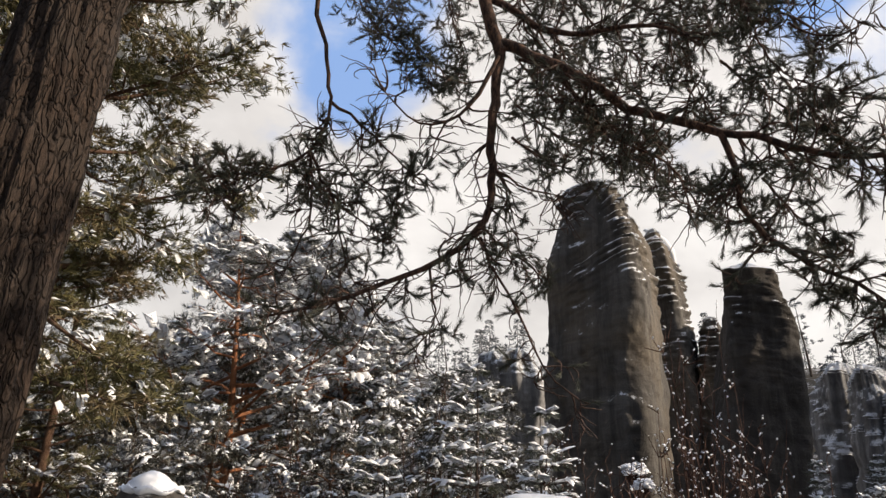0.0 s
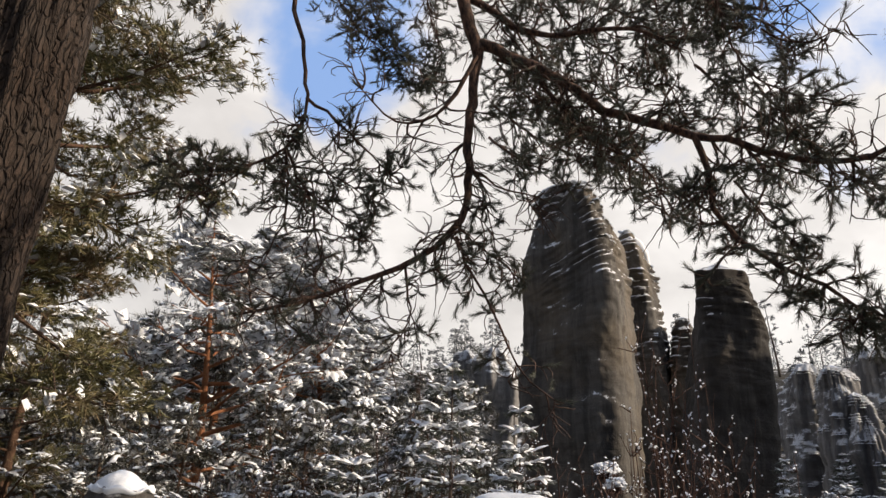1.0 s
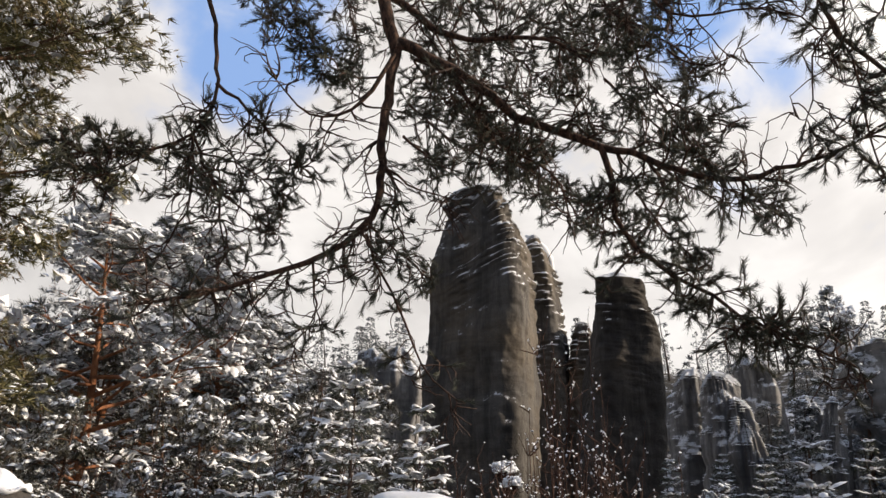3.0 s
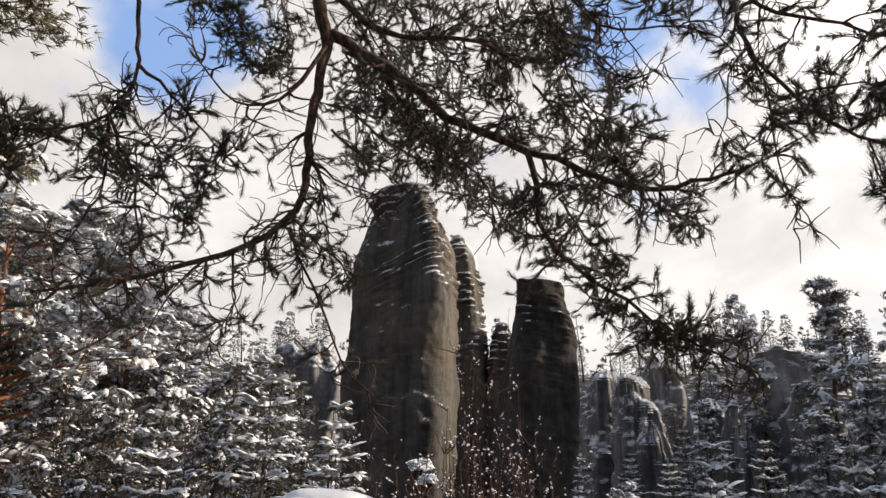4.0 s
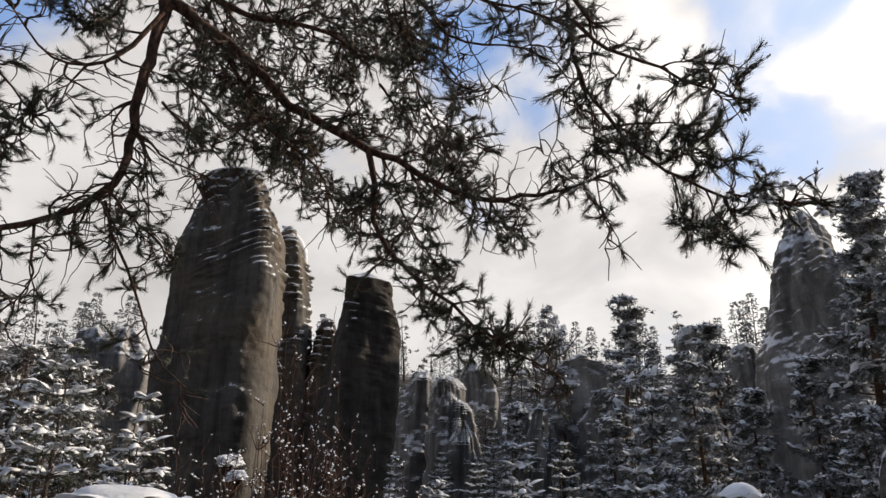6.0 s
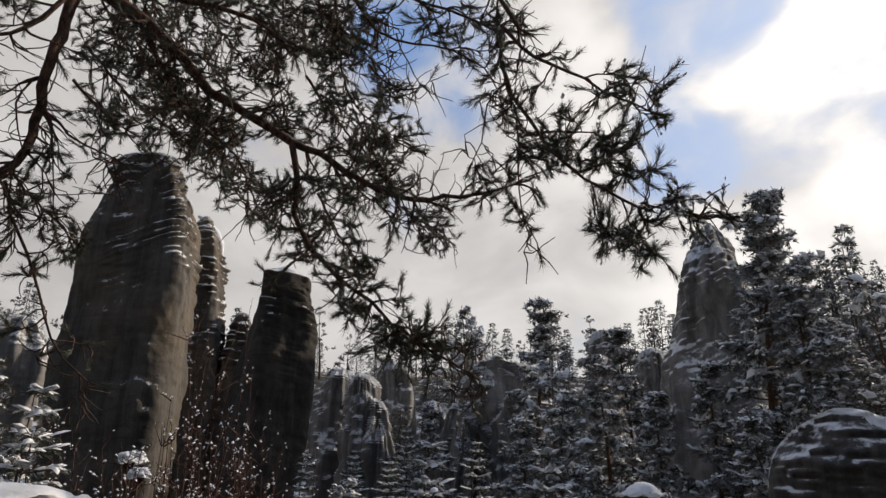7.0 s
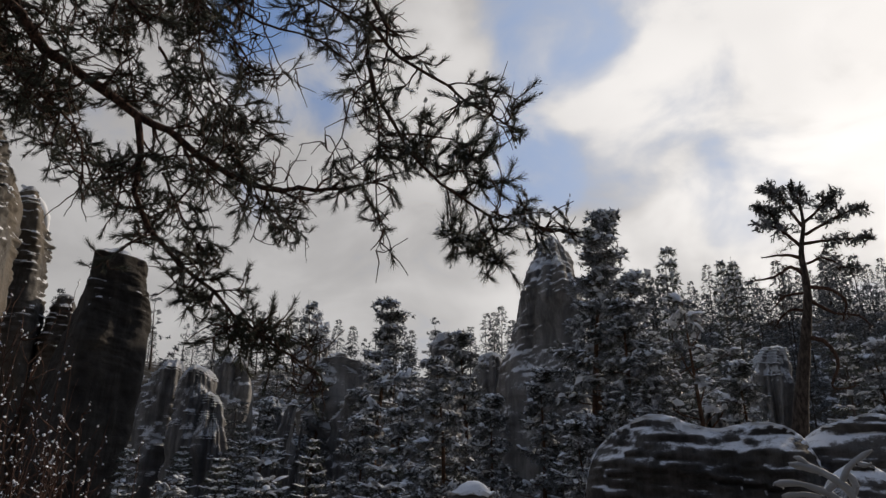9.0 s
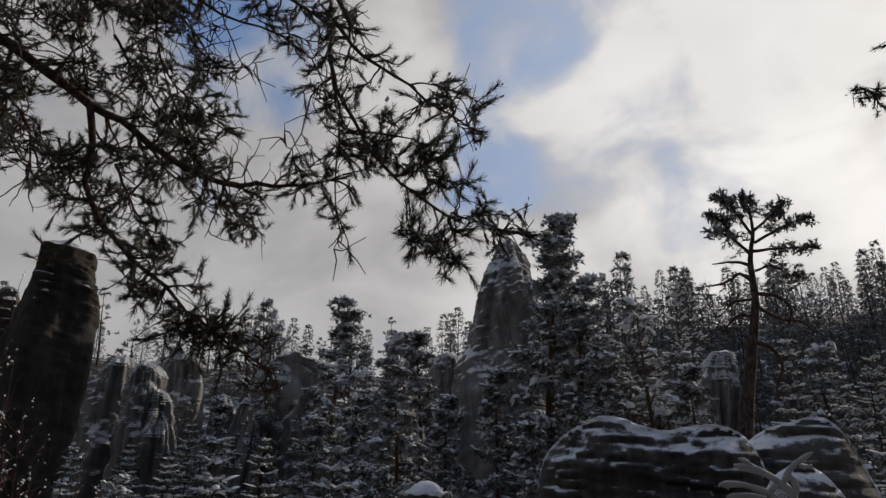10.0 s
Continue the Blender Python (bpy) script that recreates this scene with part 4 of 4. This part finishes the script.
def limb(parent, pts, r0, r1, dense, seed, tufts=0.65, twig=(0.15, 0.5), needle=0.038, snow=0.0, start=0.1, droop=0.05, count=70, blade=0.0024, mat=None, curl=0.36, sub=(2, 6), fine_length=1.0, flat=1.0, flakes=1.0):
    """A crooked limb with its twigs, needles and snow. dense: twigs to the metre; tufts: share of twigs that end in needles."""
    rng = np.random.default_rng(seed)
    path = smooth_path(pts, 0.06 if r0 < 0.1 else 0.2)
    path[1:-1] += rng.normal(0, 0.004, (len(path) - 2, 3))
    n = len(path)
    wood, fine, green, white = Heap(), Heap(), Heap(), Heap()
    tube(wood, path, np.linspace(r0, r1, n), 8, 0.05, rng)
    tang = unit(np.gradient(path, axis=0))
    total = float(np.linalg.norm(np.diff(path, axis=0), axis=1).sum())
    base, axis = [], []

    def grow(p, d, length, r, steps, bend):
        out = [p]
        turn = rng.normal(0, bend, 3)
        for _ in range(steps):
            d = unit(d + turn + rng.normal(0, bend * 0.8, 3) + np.array([0, 0, -droop]))
            out.append(out[-1] + d * length / steps)
        tube(fine, out, np.linspace(r, 0.0016, steps + 1), 3)
        return out, d

    def tuft(p, d):
        base.append(p - unit(d) * needle * 1.3)
        axis.append(d)

    for _ in range(int(total * dense)):
        i = int(n * (start + (1 - start) * rng.random()))
        i = min(n - 2, i)
        rand = rng.normal(0, 1, 3)
        side = unit((rand - tang[i] * float(rand @ tang[i])) * np.array([1, 1, flat]))
        d = unit(tang[i] * rng.uniform(0.3, 1.0) + side)
        length = rng.uniform(*twig) * (1.05 - 0.6 * i / n)
        tw, d = grow(path[i], d, length, min(0.0068, r0 * 0.6), 7, curl * 0.6)
        full = rng.random() < tufts
        if full:
            tuft(tw[-1], d)
        for _ in range(int(rng.integers(*sub)) + (3 if full else 1)):
            j = int(rng.integers(3 if full else 1, 8))
            rand = rng.normal(0, 1, 3)
            e = unit(unit(tw[j] - tw[j - 1]) + rand * 0.5 * np.array([1, 1, flat]))
            st, e = grow(tw[j], e, rng.uniform(0.04, 0.12) * fine_length * (1 if full else 1.7), 0.0034, 5, curl)
            if full and rng.random() < 0.85:
                tuft(st[-1], e)
    tuft(path[-1], tang[-1])
    needles(green, base, np.array(axis) + np.array([0, 0, 0.12]), rng, count, needle * 1.7, needle, blade, (8, 52), True)
    wooden = part("limb", wood, BARK_LIMB, parent, "", True)
    part("twig", fine, TWIG, wooden, "", True)
    part("needles", green, mat or NEEDLES_NEAR, wooden, "green pine needles")
    if snow:
        pick = [q for q in range(len(base)) if rng.random() < snow]
        for s in (0.9, 1.5, 2.1):
            lumps(white, [base[q] + unit(axis[q]) * needle * s + np.array([0, 0, 0.2 * needle]) + rng.normal(0, 0.006, 3) for q in pick], flakes * rng.uniform(0.004, 0.009, len(pick)), rng, [axis[q] for q in pick], 0.6, 1.5)
        part("snow", white, SNOW, wooden, "thin snow on the needles", True)
    return wooden


def arc(d, *angles):
    """Points at one level distance, from pairs of bearing and rise."""
    return [at(a, e, d) for a, e in angles]


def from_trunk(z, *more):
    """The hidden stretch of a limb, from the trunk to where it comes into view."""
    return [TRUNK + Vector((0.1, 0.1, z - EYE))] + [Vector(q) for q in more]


N = 2.75
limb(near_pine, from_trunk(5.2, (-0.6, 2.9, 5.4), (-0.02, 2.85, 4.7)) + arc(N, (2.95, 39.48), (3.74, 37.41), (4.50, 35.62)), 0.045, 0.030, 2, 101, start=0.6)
limb(near_pine, arc(N, (4.50, 35.79), (3.75, 30.95), (3.45, 27.84), (3.76, 25.57), (3.07, 22.38), (0.99, 20.07), (-2.13, 18.38), (-4.96, 17.26), (-8.18, 15.81), (-11.78, 14.52), (-15.29, 13.61)), 0.026, 0.005, 22, 102, 0.5, (0.12, 0.42), start=0.25, droop=0.08)
limb(near_pine, arc(N, (4.64, 36.21), (8.71, 34.87), (12.59, 32.97), (15.92, 30.63), (20.16, 29.08), (23.30, 27.90), (25.87, 27.14), (28.40, 25.98), (32.82, 24.25), (37.16, 24.20), (40.97, 24.74), (44.71, 25.59)), 0.028, 0.004, 24, 103, 0.62, (0.12, 0.4), start=0.1)
limb(near_pine, arc(N, (23.30, 27.90), (24.11, 25.10), (24.15, 22.36), (25.89, 19.62), (28.28, 17.32), (31.07, 15.47), (33.30, 13.63), (35.48, 12.24)), 0.014, 0.005, 38, 104, 0.8, (0.1, 0.3))
limb(near_pine, arc(N, (33.31, 13.85), (35.49, 12.46), (37.61, 11.09), (39.66, 9.95), (40.43, 9.08)), 0.006, 0.003, 26, 124, 0.8, (0.08, 0.2), snow=0.6)
limb(near_pine, arc(N + 0.1, (3.73, 39.47), (5.56, 38.69), (8.00, 37.47), (11.18, 36.64), (15.38, 36.65), (18.93, 36.39), (22.64, 34.77)), 0.02, 0.006, 30, 105, 0.75, (0.12, 0.4))
limb(near_pine, arc(N - 0.1, (4.28, 35.29), (3.10, 33.58), (1.54, 31.40), (-0.53, 30.26), (-3.14, 30.04), (-5.31, 31.39), (-7.26, 32.79)), 0.011, 0.002, 15, 106, 0.35, (0.12, 0.35))
limb(near_pine, arc(N + 0.1, (6.32, 35.02), (9.46, 33.80), (12.17, 31.25), (14.01, 28.79), (16.58, 27.50), (19.61, 25.08), (20.37, 21.51)), 0.010, 0.003, 34, 107, 0.6, (0.12, 0.36))
limb(near_pine, arc(N, (3.76, 26.48), (6.16, 25.09), (8.62, 24.34), (10.2, 23.9)), 0.006, 0.002, 16, 108, 0.1, (0.1, 0.3))
limb(near_pine, arc(N, (2.69, 21.01), (3.67, 18.72), (5.10, 16.44), (6.47, 13.72), (7.79, 10.59), (9.95, 8.40), (11.46, 7.75)), 0.007, 0.002, 14, 109, 0.2, (0.1, 0.25))
limb(near_pine, arc(N, (-1.64, 18.40), (-1.32, 15.89), (-1.02, 14.08), (-2.81, 11.76)), 0.006, 0.002, 26, 110, 0.45, (0.1, 0.3))
B = 2.95
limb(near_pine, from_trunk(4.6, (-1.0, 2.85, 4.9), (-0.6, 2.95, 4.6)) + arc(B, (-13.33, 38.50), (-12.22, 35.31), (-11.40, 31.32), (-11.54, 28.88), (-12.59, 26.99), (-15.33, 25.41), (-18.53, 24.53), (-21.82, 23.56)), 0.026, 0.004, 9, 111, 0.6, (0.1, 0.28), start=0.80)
limb(near_pine, arc(B, (-11.38, 31.19), (-9.38, 30.20), (-7.20, 28.83), (-5.04, 27.17), (-2.40, 25.25)), 0.009, 0.002, 26, 112, 0.62, (0.1, 0.28), start=0.3)
limb(near_pine, arc(B, (-12.59, 26.99), (-11.38, 24.87), (-10.13, 23.17), (-9.45, 20.96), (-8.75, 18.27), (-7.00, 15.65)), 0.008, 0.002, 24, 113, 0.35, (0.1, 0.3))
limb(near_pine, arc(B, (-12.56, 26.77), (-12.15, 23.89), (-12.21, 21.17), (-13.78, 18.31), (-16.23, 17.70)), 0.007, 0.002, 14, 114, 0.2, (0.1, 0.3))
limb(near_pine, arc(B, (-15.33, 25.41), (-17.48, 23.70), (-19.17, 22.57), (-21.94, 21.62)), 0.005, 0.002, 34, 115, 0.75, (0.08, 0.24))
limb(near_pine, arc(B, (-12.93, 25.61), (-8.96, 25.54), (-5.86, 24.17), (-3.81, 23.14)), 0.005, 0.002, 34, 116, 0.7, (0.08, 0.24))
C = 2.5
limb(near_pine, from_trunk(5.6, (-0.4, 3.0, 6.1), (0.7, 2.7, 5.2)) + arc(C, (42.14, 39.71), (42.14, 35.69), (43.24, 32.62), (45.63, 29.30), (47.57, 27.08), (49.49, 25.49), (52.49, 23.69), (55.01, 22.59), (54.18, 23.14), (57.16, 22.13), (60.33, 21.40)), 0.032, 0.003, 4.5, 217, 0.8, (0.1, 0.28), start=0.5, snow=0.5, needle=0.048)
limb(near_pine, arc(C, (42.39, 37.68), (45.51, 35.13), (48.62, 33.92), (51.48, 32.29), (54.18, 30.84), (56.38, 29.69)), 0.009, 0.003, 20, 118, 0.7, (0.1, 0.25), snow=0.5, start=0.15, needle=0.048)
limb(near_pine, arc(C, (42.68, 33.95), (43.82, 29.57), (43.72, 24.86), (44.69, 21.71), (45.47, 19.25)), 0.005, 0.002, 16, 119, 0.7, (0.06, 0.16), snow=0.5, start=0.2, needle=0.048)
limb(near_pine, arc(C, (50.07, 25.17), (50.62, 23.41), (50.57, 21.75), (50.71, 20.06)), 0.004, 0.002, 18, 120, 0.9, (0.04, 0.1), snow=0.6, start=0.4, needle=0.048)
limb(near_pine, arc(C, (52.49, 23.69), (53.14, 21.73), (53.86, 20.37), (54.42, 19.26)), 0.004, 0.002, 18, 121, 0.9, (0.04, 0.1), snow=0.6, start=0.3, needle=0.048)
limb(near_pine, arc(C, (45.63, 29.30), (48.33, 29.25), (50.48, 29.04), (51.88, 28.54)), 0.005, 0.002, 34, 122, 0.9, (0.06, 0.16), snow=0.5, needle=0.048)
limb(near_pine, arc(C, (49.14, 25.97), (51.75, 26.52), (53.32, 26.19), (54.50, 25.05)), 0.004, 0.002, 30, 123, 0.9, (0.05, 0.14), snow=0.5, needle=0.048)
limb(near_pine, arc(C, (42.84, 33.30), (40.95, 31.67), (40.41, 28.73), (39.23, 26.24)), 0.004, 0.002, 16, 125, 0.5, (0.06, 0.2), snow=0.4, needle=0.048)
limb(near_pine, arc(C + 0.1, (26.40, 40.27), (30.21, 37.07), (33.93, 36.21), (37.58, 35.86), (40.50, 34.47), (42.67, 31.86)), 0.007, 0.002, 14, 126, 0.3, (0.1, 0.3), needle=0.048)
limb(near_pine, arc(C + 0.1, (28.65, 40.61), (34.13, 39.48), (38.34, 38.44), (42.34, 37.29), (45.80, 37.09)), 0.009, 0.003, 20, 127, 0.7, (0.1, 0.25), needle=0.048)
M = 4.8
for k, pts in enumerate((
        arc(M, (9.33, 42.07), (13.22, 37.28), (17.25, 34.21), (21.11, 31.55)),
        arc(M, (19.47, 42.96), (21.45, 36.95), (21.60, 32.66), (22.75, 29.15)),
        arc(M - 0.5, (25.25, 43.06), (26.66, 36.13), (27.97, 32.23), (31.02, 29.48), (34.48, 27.87)),
        arc(M - 0.3, (22.95, 42.66), (24.73, 38.24), (28.02, 36.10), (31.17, 33.84), (31.87, 31.64)),
        arc(M + 0.3, (14.94, 42.29), (17.53, 38.03), (22.01, 36.54), (26.39, 36.98)),
        arc(M + 0.6, (6.10, 35.12), (8.51, 32.50), (11.27, 30.66), (13.50, 28.66)),
        arc(M, (14.85, 30.99), (15.63, 27.49), (19.32, 24.98), (22.90, 22.80), (24.41, 20.98)),
        arc(M - 0.3, (26.89, 26.91), (28.37, 24.17), (27.36, 21.90), (24.91, 20.07)),
        arc(M, (28.47, 30.90), (31.42, 26.34), (33.74, 23.08), (36.97, 21.54)),
        arc(M + 0.6, (-7.32, 42.72), (-5.78, 38.00), (-3.43, 35.61), (-1.69, 33.09)),
        arc(M + 0.6, (-10.66, 42.02), (-9.14, 38.56), (-6.20, 36.30), (-3.36, 34.33)),
        arc(M, (6.0, 31.5), (9.5, 29.0), (12.5, 27.6), (15.0, 26.5)),
        arc(M - 0.3, (5.5, 29.0), (8.2, 27.2), (10.8, 26.2)),
        arc(M, (24.0, 33.0), (27.0, 30.0), (30.0, 27.5), (32.0, 25.0)),
        arc(M, (26.0, 24.0), (28.0, 21.0), (30.0, 18.6)),
        arc(M + 0.4, (5.5, 41.0), (8.0, 37.8), (10.5, 35.5), (12.5, 32.2)),
        arc(M + 0.8, (8.5, 34.0), (10.8, 31.5), (14.5, 29.8), (17.5, 28.6)),
        arc(M, (-14.5, 26.0), (-11.0, 23.8), (-7.5, 21.8), (-5.0, 20.6)),
        arc(M, (2.8, 21.8), (4.8, 20.2), (7.0, 18.6), (8.0, 17.2)),
        arc(M + 0.6, (-1.57, 42.64), (-0.25, 38.23), (0.93, 35.30), (-0.08, 32.70)))):
    limb(near_pine, pts, 0.011, 0.004, 32, 140 + k, 0.8, (0.16, 0.5), needle=0.05, blade=0.0036, count=54)
limb(near_pine, arc(C + 0.3, (29.69, 34.49), (31.00, 33.45), (32.95, 32.78), (35.03, 33.11), (35.96, 34.08)), 0.005, 0.002, 8, 150, 0.0, (0.06, 0.2))
limb(near_pine, arc(C + 0.3, (32.15, 36.93), (33.35, 34.68), (34.66, 33.22), (35.41, 32.69)), 0.004, 0.002, 8, 151, 0.0, (0.06, 0.2))
limb(near_pine, arc(C, (56.5, 22.3), (57.4, 22.0), (58.6, 21.65), (59.8, 21.4), (61.2, 21.1)), 0.006, 0.003, 18, 128, 0.95, (0.02, 0.05), snow=1.0, start=0.0, flakes=1.5, sub=(1, 3), flat=0.4)
limb(near_pine, arc(C, (54.9, 22.7), (56.2, 23.0), (57.0, 23.1)), 0.004, 0.002, 40, 129, 0.95, (0.02, 0.05), snow=1.0, start=0.4, flakes=1.3, sub=(1, 3))
R = 3.6
limb(near_pine, arc(R, (95.13, 31.64), (92.16, 31.20), (89.86, 30.98)), 0.006, 0.002, 30, 160, 0.95, (0.05, 0.14), snow=0.7)
limb(near_pine, arc(R, (93.98, 27.18), (90.62, 27.84), (87.56, 28.46)), 0.006, 0.002, 30, 161, 0.95, (0.05, 0.12), snow=0.7)


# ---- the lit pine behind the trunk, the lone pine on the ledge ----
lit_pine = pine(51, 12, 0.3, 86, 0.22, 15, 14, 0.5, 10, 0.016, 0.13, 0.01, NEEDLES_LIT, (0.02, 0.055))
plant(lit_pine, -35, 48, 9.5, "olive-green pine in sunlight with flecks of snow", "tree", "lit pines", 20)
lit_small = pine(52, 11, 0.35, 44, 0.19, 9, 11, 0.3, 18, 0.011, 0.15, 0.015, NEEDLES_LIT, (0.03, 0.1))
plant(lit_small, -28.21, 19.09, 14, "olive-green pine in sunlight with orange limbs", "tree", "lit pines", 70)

lone = tagged(new("pine_tree"), "lone crooked pine with a flat wind-swept crown", "tree")
L = 15.0
stem_heap = Heap()
stem_path = smooth_path([at(76.12, 4.23, L), at(76.67, 7.40, L), at(77.63, 11.85, L), at(78.26, 15.14, L), at(78.30, 18.09, L), at(78.79, 20.15, L), at(78.71, 21.86, L)], 0.2)
tube(stem_heap, stem_path, 0.03 + 0.135 * np.linspace(1, 0, len(stem_path)) ** 1.2, 10, 0.04, np.random.default_rng(3))
part("trunk", stem_heap, BARK_DARK, lone, "", True)
for k, (pts, r, dense, share) in enumerate((
        (((78.35, 16.39), (77.43, 17.12), (76.33, 16.60), (74.33, 16.35)), 0.045, 6, 0.1),
        (((78.32, 17.66), (77.14, 18.05), (75.55, 18.05)), 0.04, 6, 0.1),
        (((78.36, 18.50), (77.54, 19.46), (76.79, 20.19), (75.54, 20.47)), 0.04, 14, 0.95),
        (((77.34, 19.57), (76.69, 21.06), (75.71, 21.83)), 0.03, 18, 0.95),
        (((78.64, 19.95), (77.82, 21.56), (77.13, 22.72), (76.43, 23.03)), 0.035, 18, 0.95),
        (((78.81, 20.57), (78.71, 21.86), (78.20, 22.78)), 0.03, 18, 0.95),
        (((78.79, 20.15), (79.80, 20.85), (80.73, 21.55), (81.31, 21.88)), 0.035, 18, 0.95),
        (((78.76, 19.30), (80.28, 19.94), (81.55, 20.38), (82.77, 20.60)), 0.035, 14, 0.9),
        (((78.59, 18.69), (80.29, 18.68), (81.66, 18.57), (82.98, 18.38)), 0.035, 12, 0.8),
        (((78.51, 17.22), (79.71, 17.49), (80.79, 16.74), (81.52, 16.44)), 0.03, 12, 0.5),
        (((78.36, 15.55), (79.77, 15.19), (80.61, 14.28), (80.21, 12.88)), 0.045, 7, 0.15),
        (((78.21, 14.72), (79.73, 13.54), (81.21, 13.19), (82.00, 12.31)), 0.04, 7, 0.2),
        (((77.58, 12.06), (78.87, 11.55), (79.43, 10.09), (78.84, 8.51), (79.55, 8.28), (80.49, 8.42)), 0.05, 6, 0.15),
        (((78.02, 13.90), (76.83, 14.00), (75.67, 12.83)), 0.035, 9, 0.4),
        (((78.22, 15.14), (76.76, 15.07), (75.62, 14.10)), 0.03, 9, 0.4))):
    limb(lone, arc(L, *pts), r, 0.012, dense * (2.4 if share > 0.3 else 1.2), 200 + k, share, (0.1, 0.34), 0.05, 0.3, 0.3, -0.02, 44, 0.008, NEEDLES_PINE, 0.3, (4, 8), 1.1, 0.18)


# copy of the snow greyed down, so the tips' shade is in the colour
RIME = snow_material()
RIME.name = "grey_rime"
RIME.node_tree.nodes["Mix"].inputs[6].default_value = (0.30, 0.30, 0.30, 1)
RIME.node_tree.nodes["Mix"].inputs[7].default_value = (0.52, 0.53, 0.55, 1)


# ---- a young pine by the look-out, its tips thick with rime ----
bush = tagged(new("young_pine"), "tips of a young pine thickly coated with rime and snow", "sapling")
rime_rng = np.random.default_rng(9)
for k, (pts, thick) in enumerate((
        (((79.3, -1.5), (78.9, 1.1), (78.2, 2.0), (77.0, 2.8), (75.4, 3.2)), 0.030),
        (((78.3, 1.9), (78.9, 2.9), (79.6, 3.5), (80.4, 4.0)), 0.024),
        (((78.9, 0.4), (77.4, 1.3), (75.8, 1.9), (74.2, 1.9)), 0.026),
        (((77.2, 1.0), (75.9, 1.2), (74.6, 1.1)), 0.022),
        (((78.8, 0.9), (79.2, 1.8), (78.9, 2.5)), 0.030),
        (((76.6, 2.9), (76.2, 3.5), (75.7, 3.7)), 0.018),
        (((78.2, 2.0), (77.6, 1.6), (77.3, 1.2)), 0.022),
        (((79.4, 3.3), (79.9, 3.1), (80.3, 3.2)), 0.018))):
    line = smooth_path(arc(3.4, *pts), 0.02)
    wood, rime = Heap(), Heap()
    tube(wood, line, np.linspace(0.008, 0.004, len(line)), 6)
    thick *= 0.5
    swell = thick * (1 + 0.25 * np.sin(np.arange(len(line)) * 0.9 + k) * rime_rng.random(len(line)))
    swell[0], swell[-1] = 0.6 * thick, 0.55 * thick
    tube(rime, line + np.array([0, 0, 0.3 * thick]), swell, 10, 0.07, rime_rng)
    lumps(rime, line + rime_rng.normal(0, 0.45 * thick, line.shape), rime_rng.uniform(0.3, 0.75, len(line)) * thick, rime_rng, None, 0.8, 1.2)
    twig = part("limb", wood, TWIG, bush, "", True)
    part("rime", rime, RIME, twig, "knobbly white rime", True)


for proto in spruces + snow_spruces + pines + full_pines + laden_pines + bushy_pines + far_spruces + far_pines + saplings + thickets + [lit_pine, lit_small]:
    for o in [*proto.children_recursive, proto]:
        bpy.data.objects.remove(o)
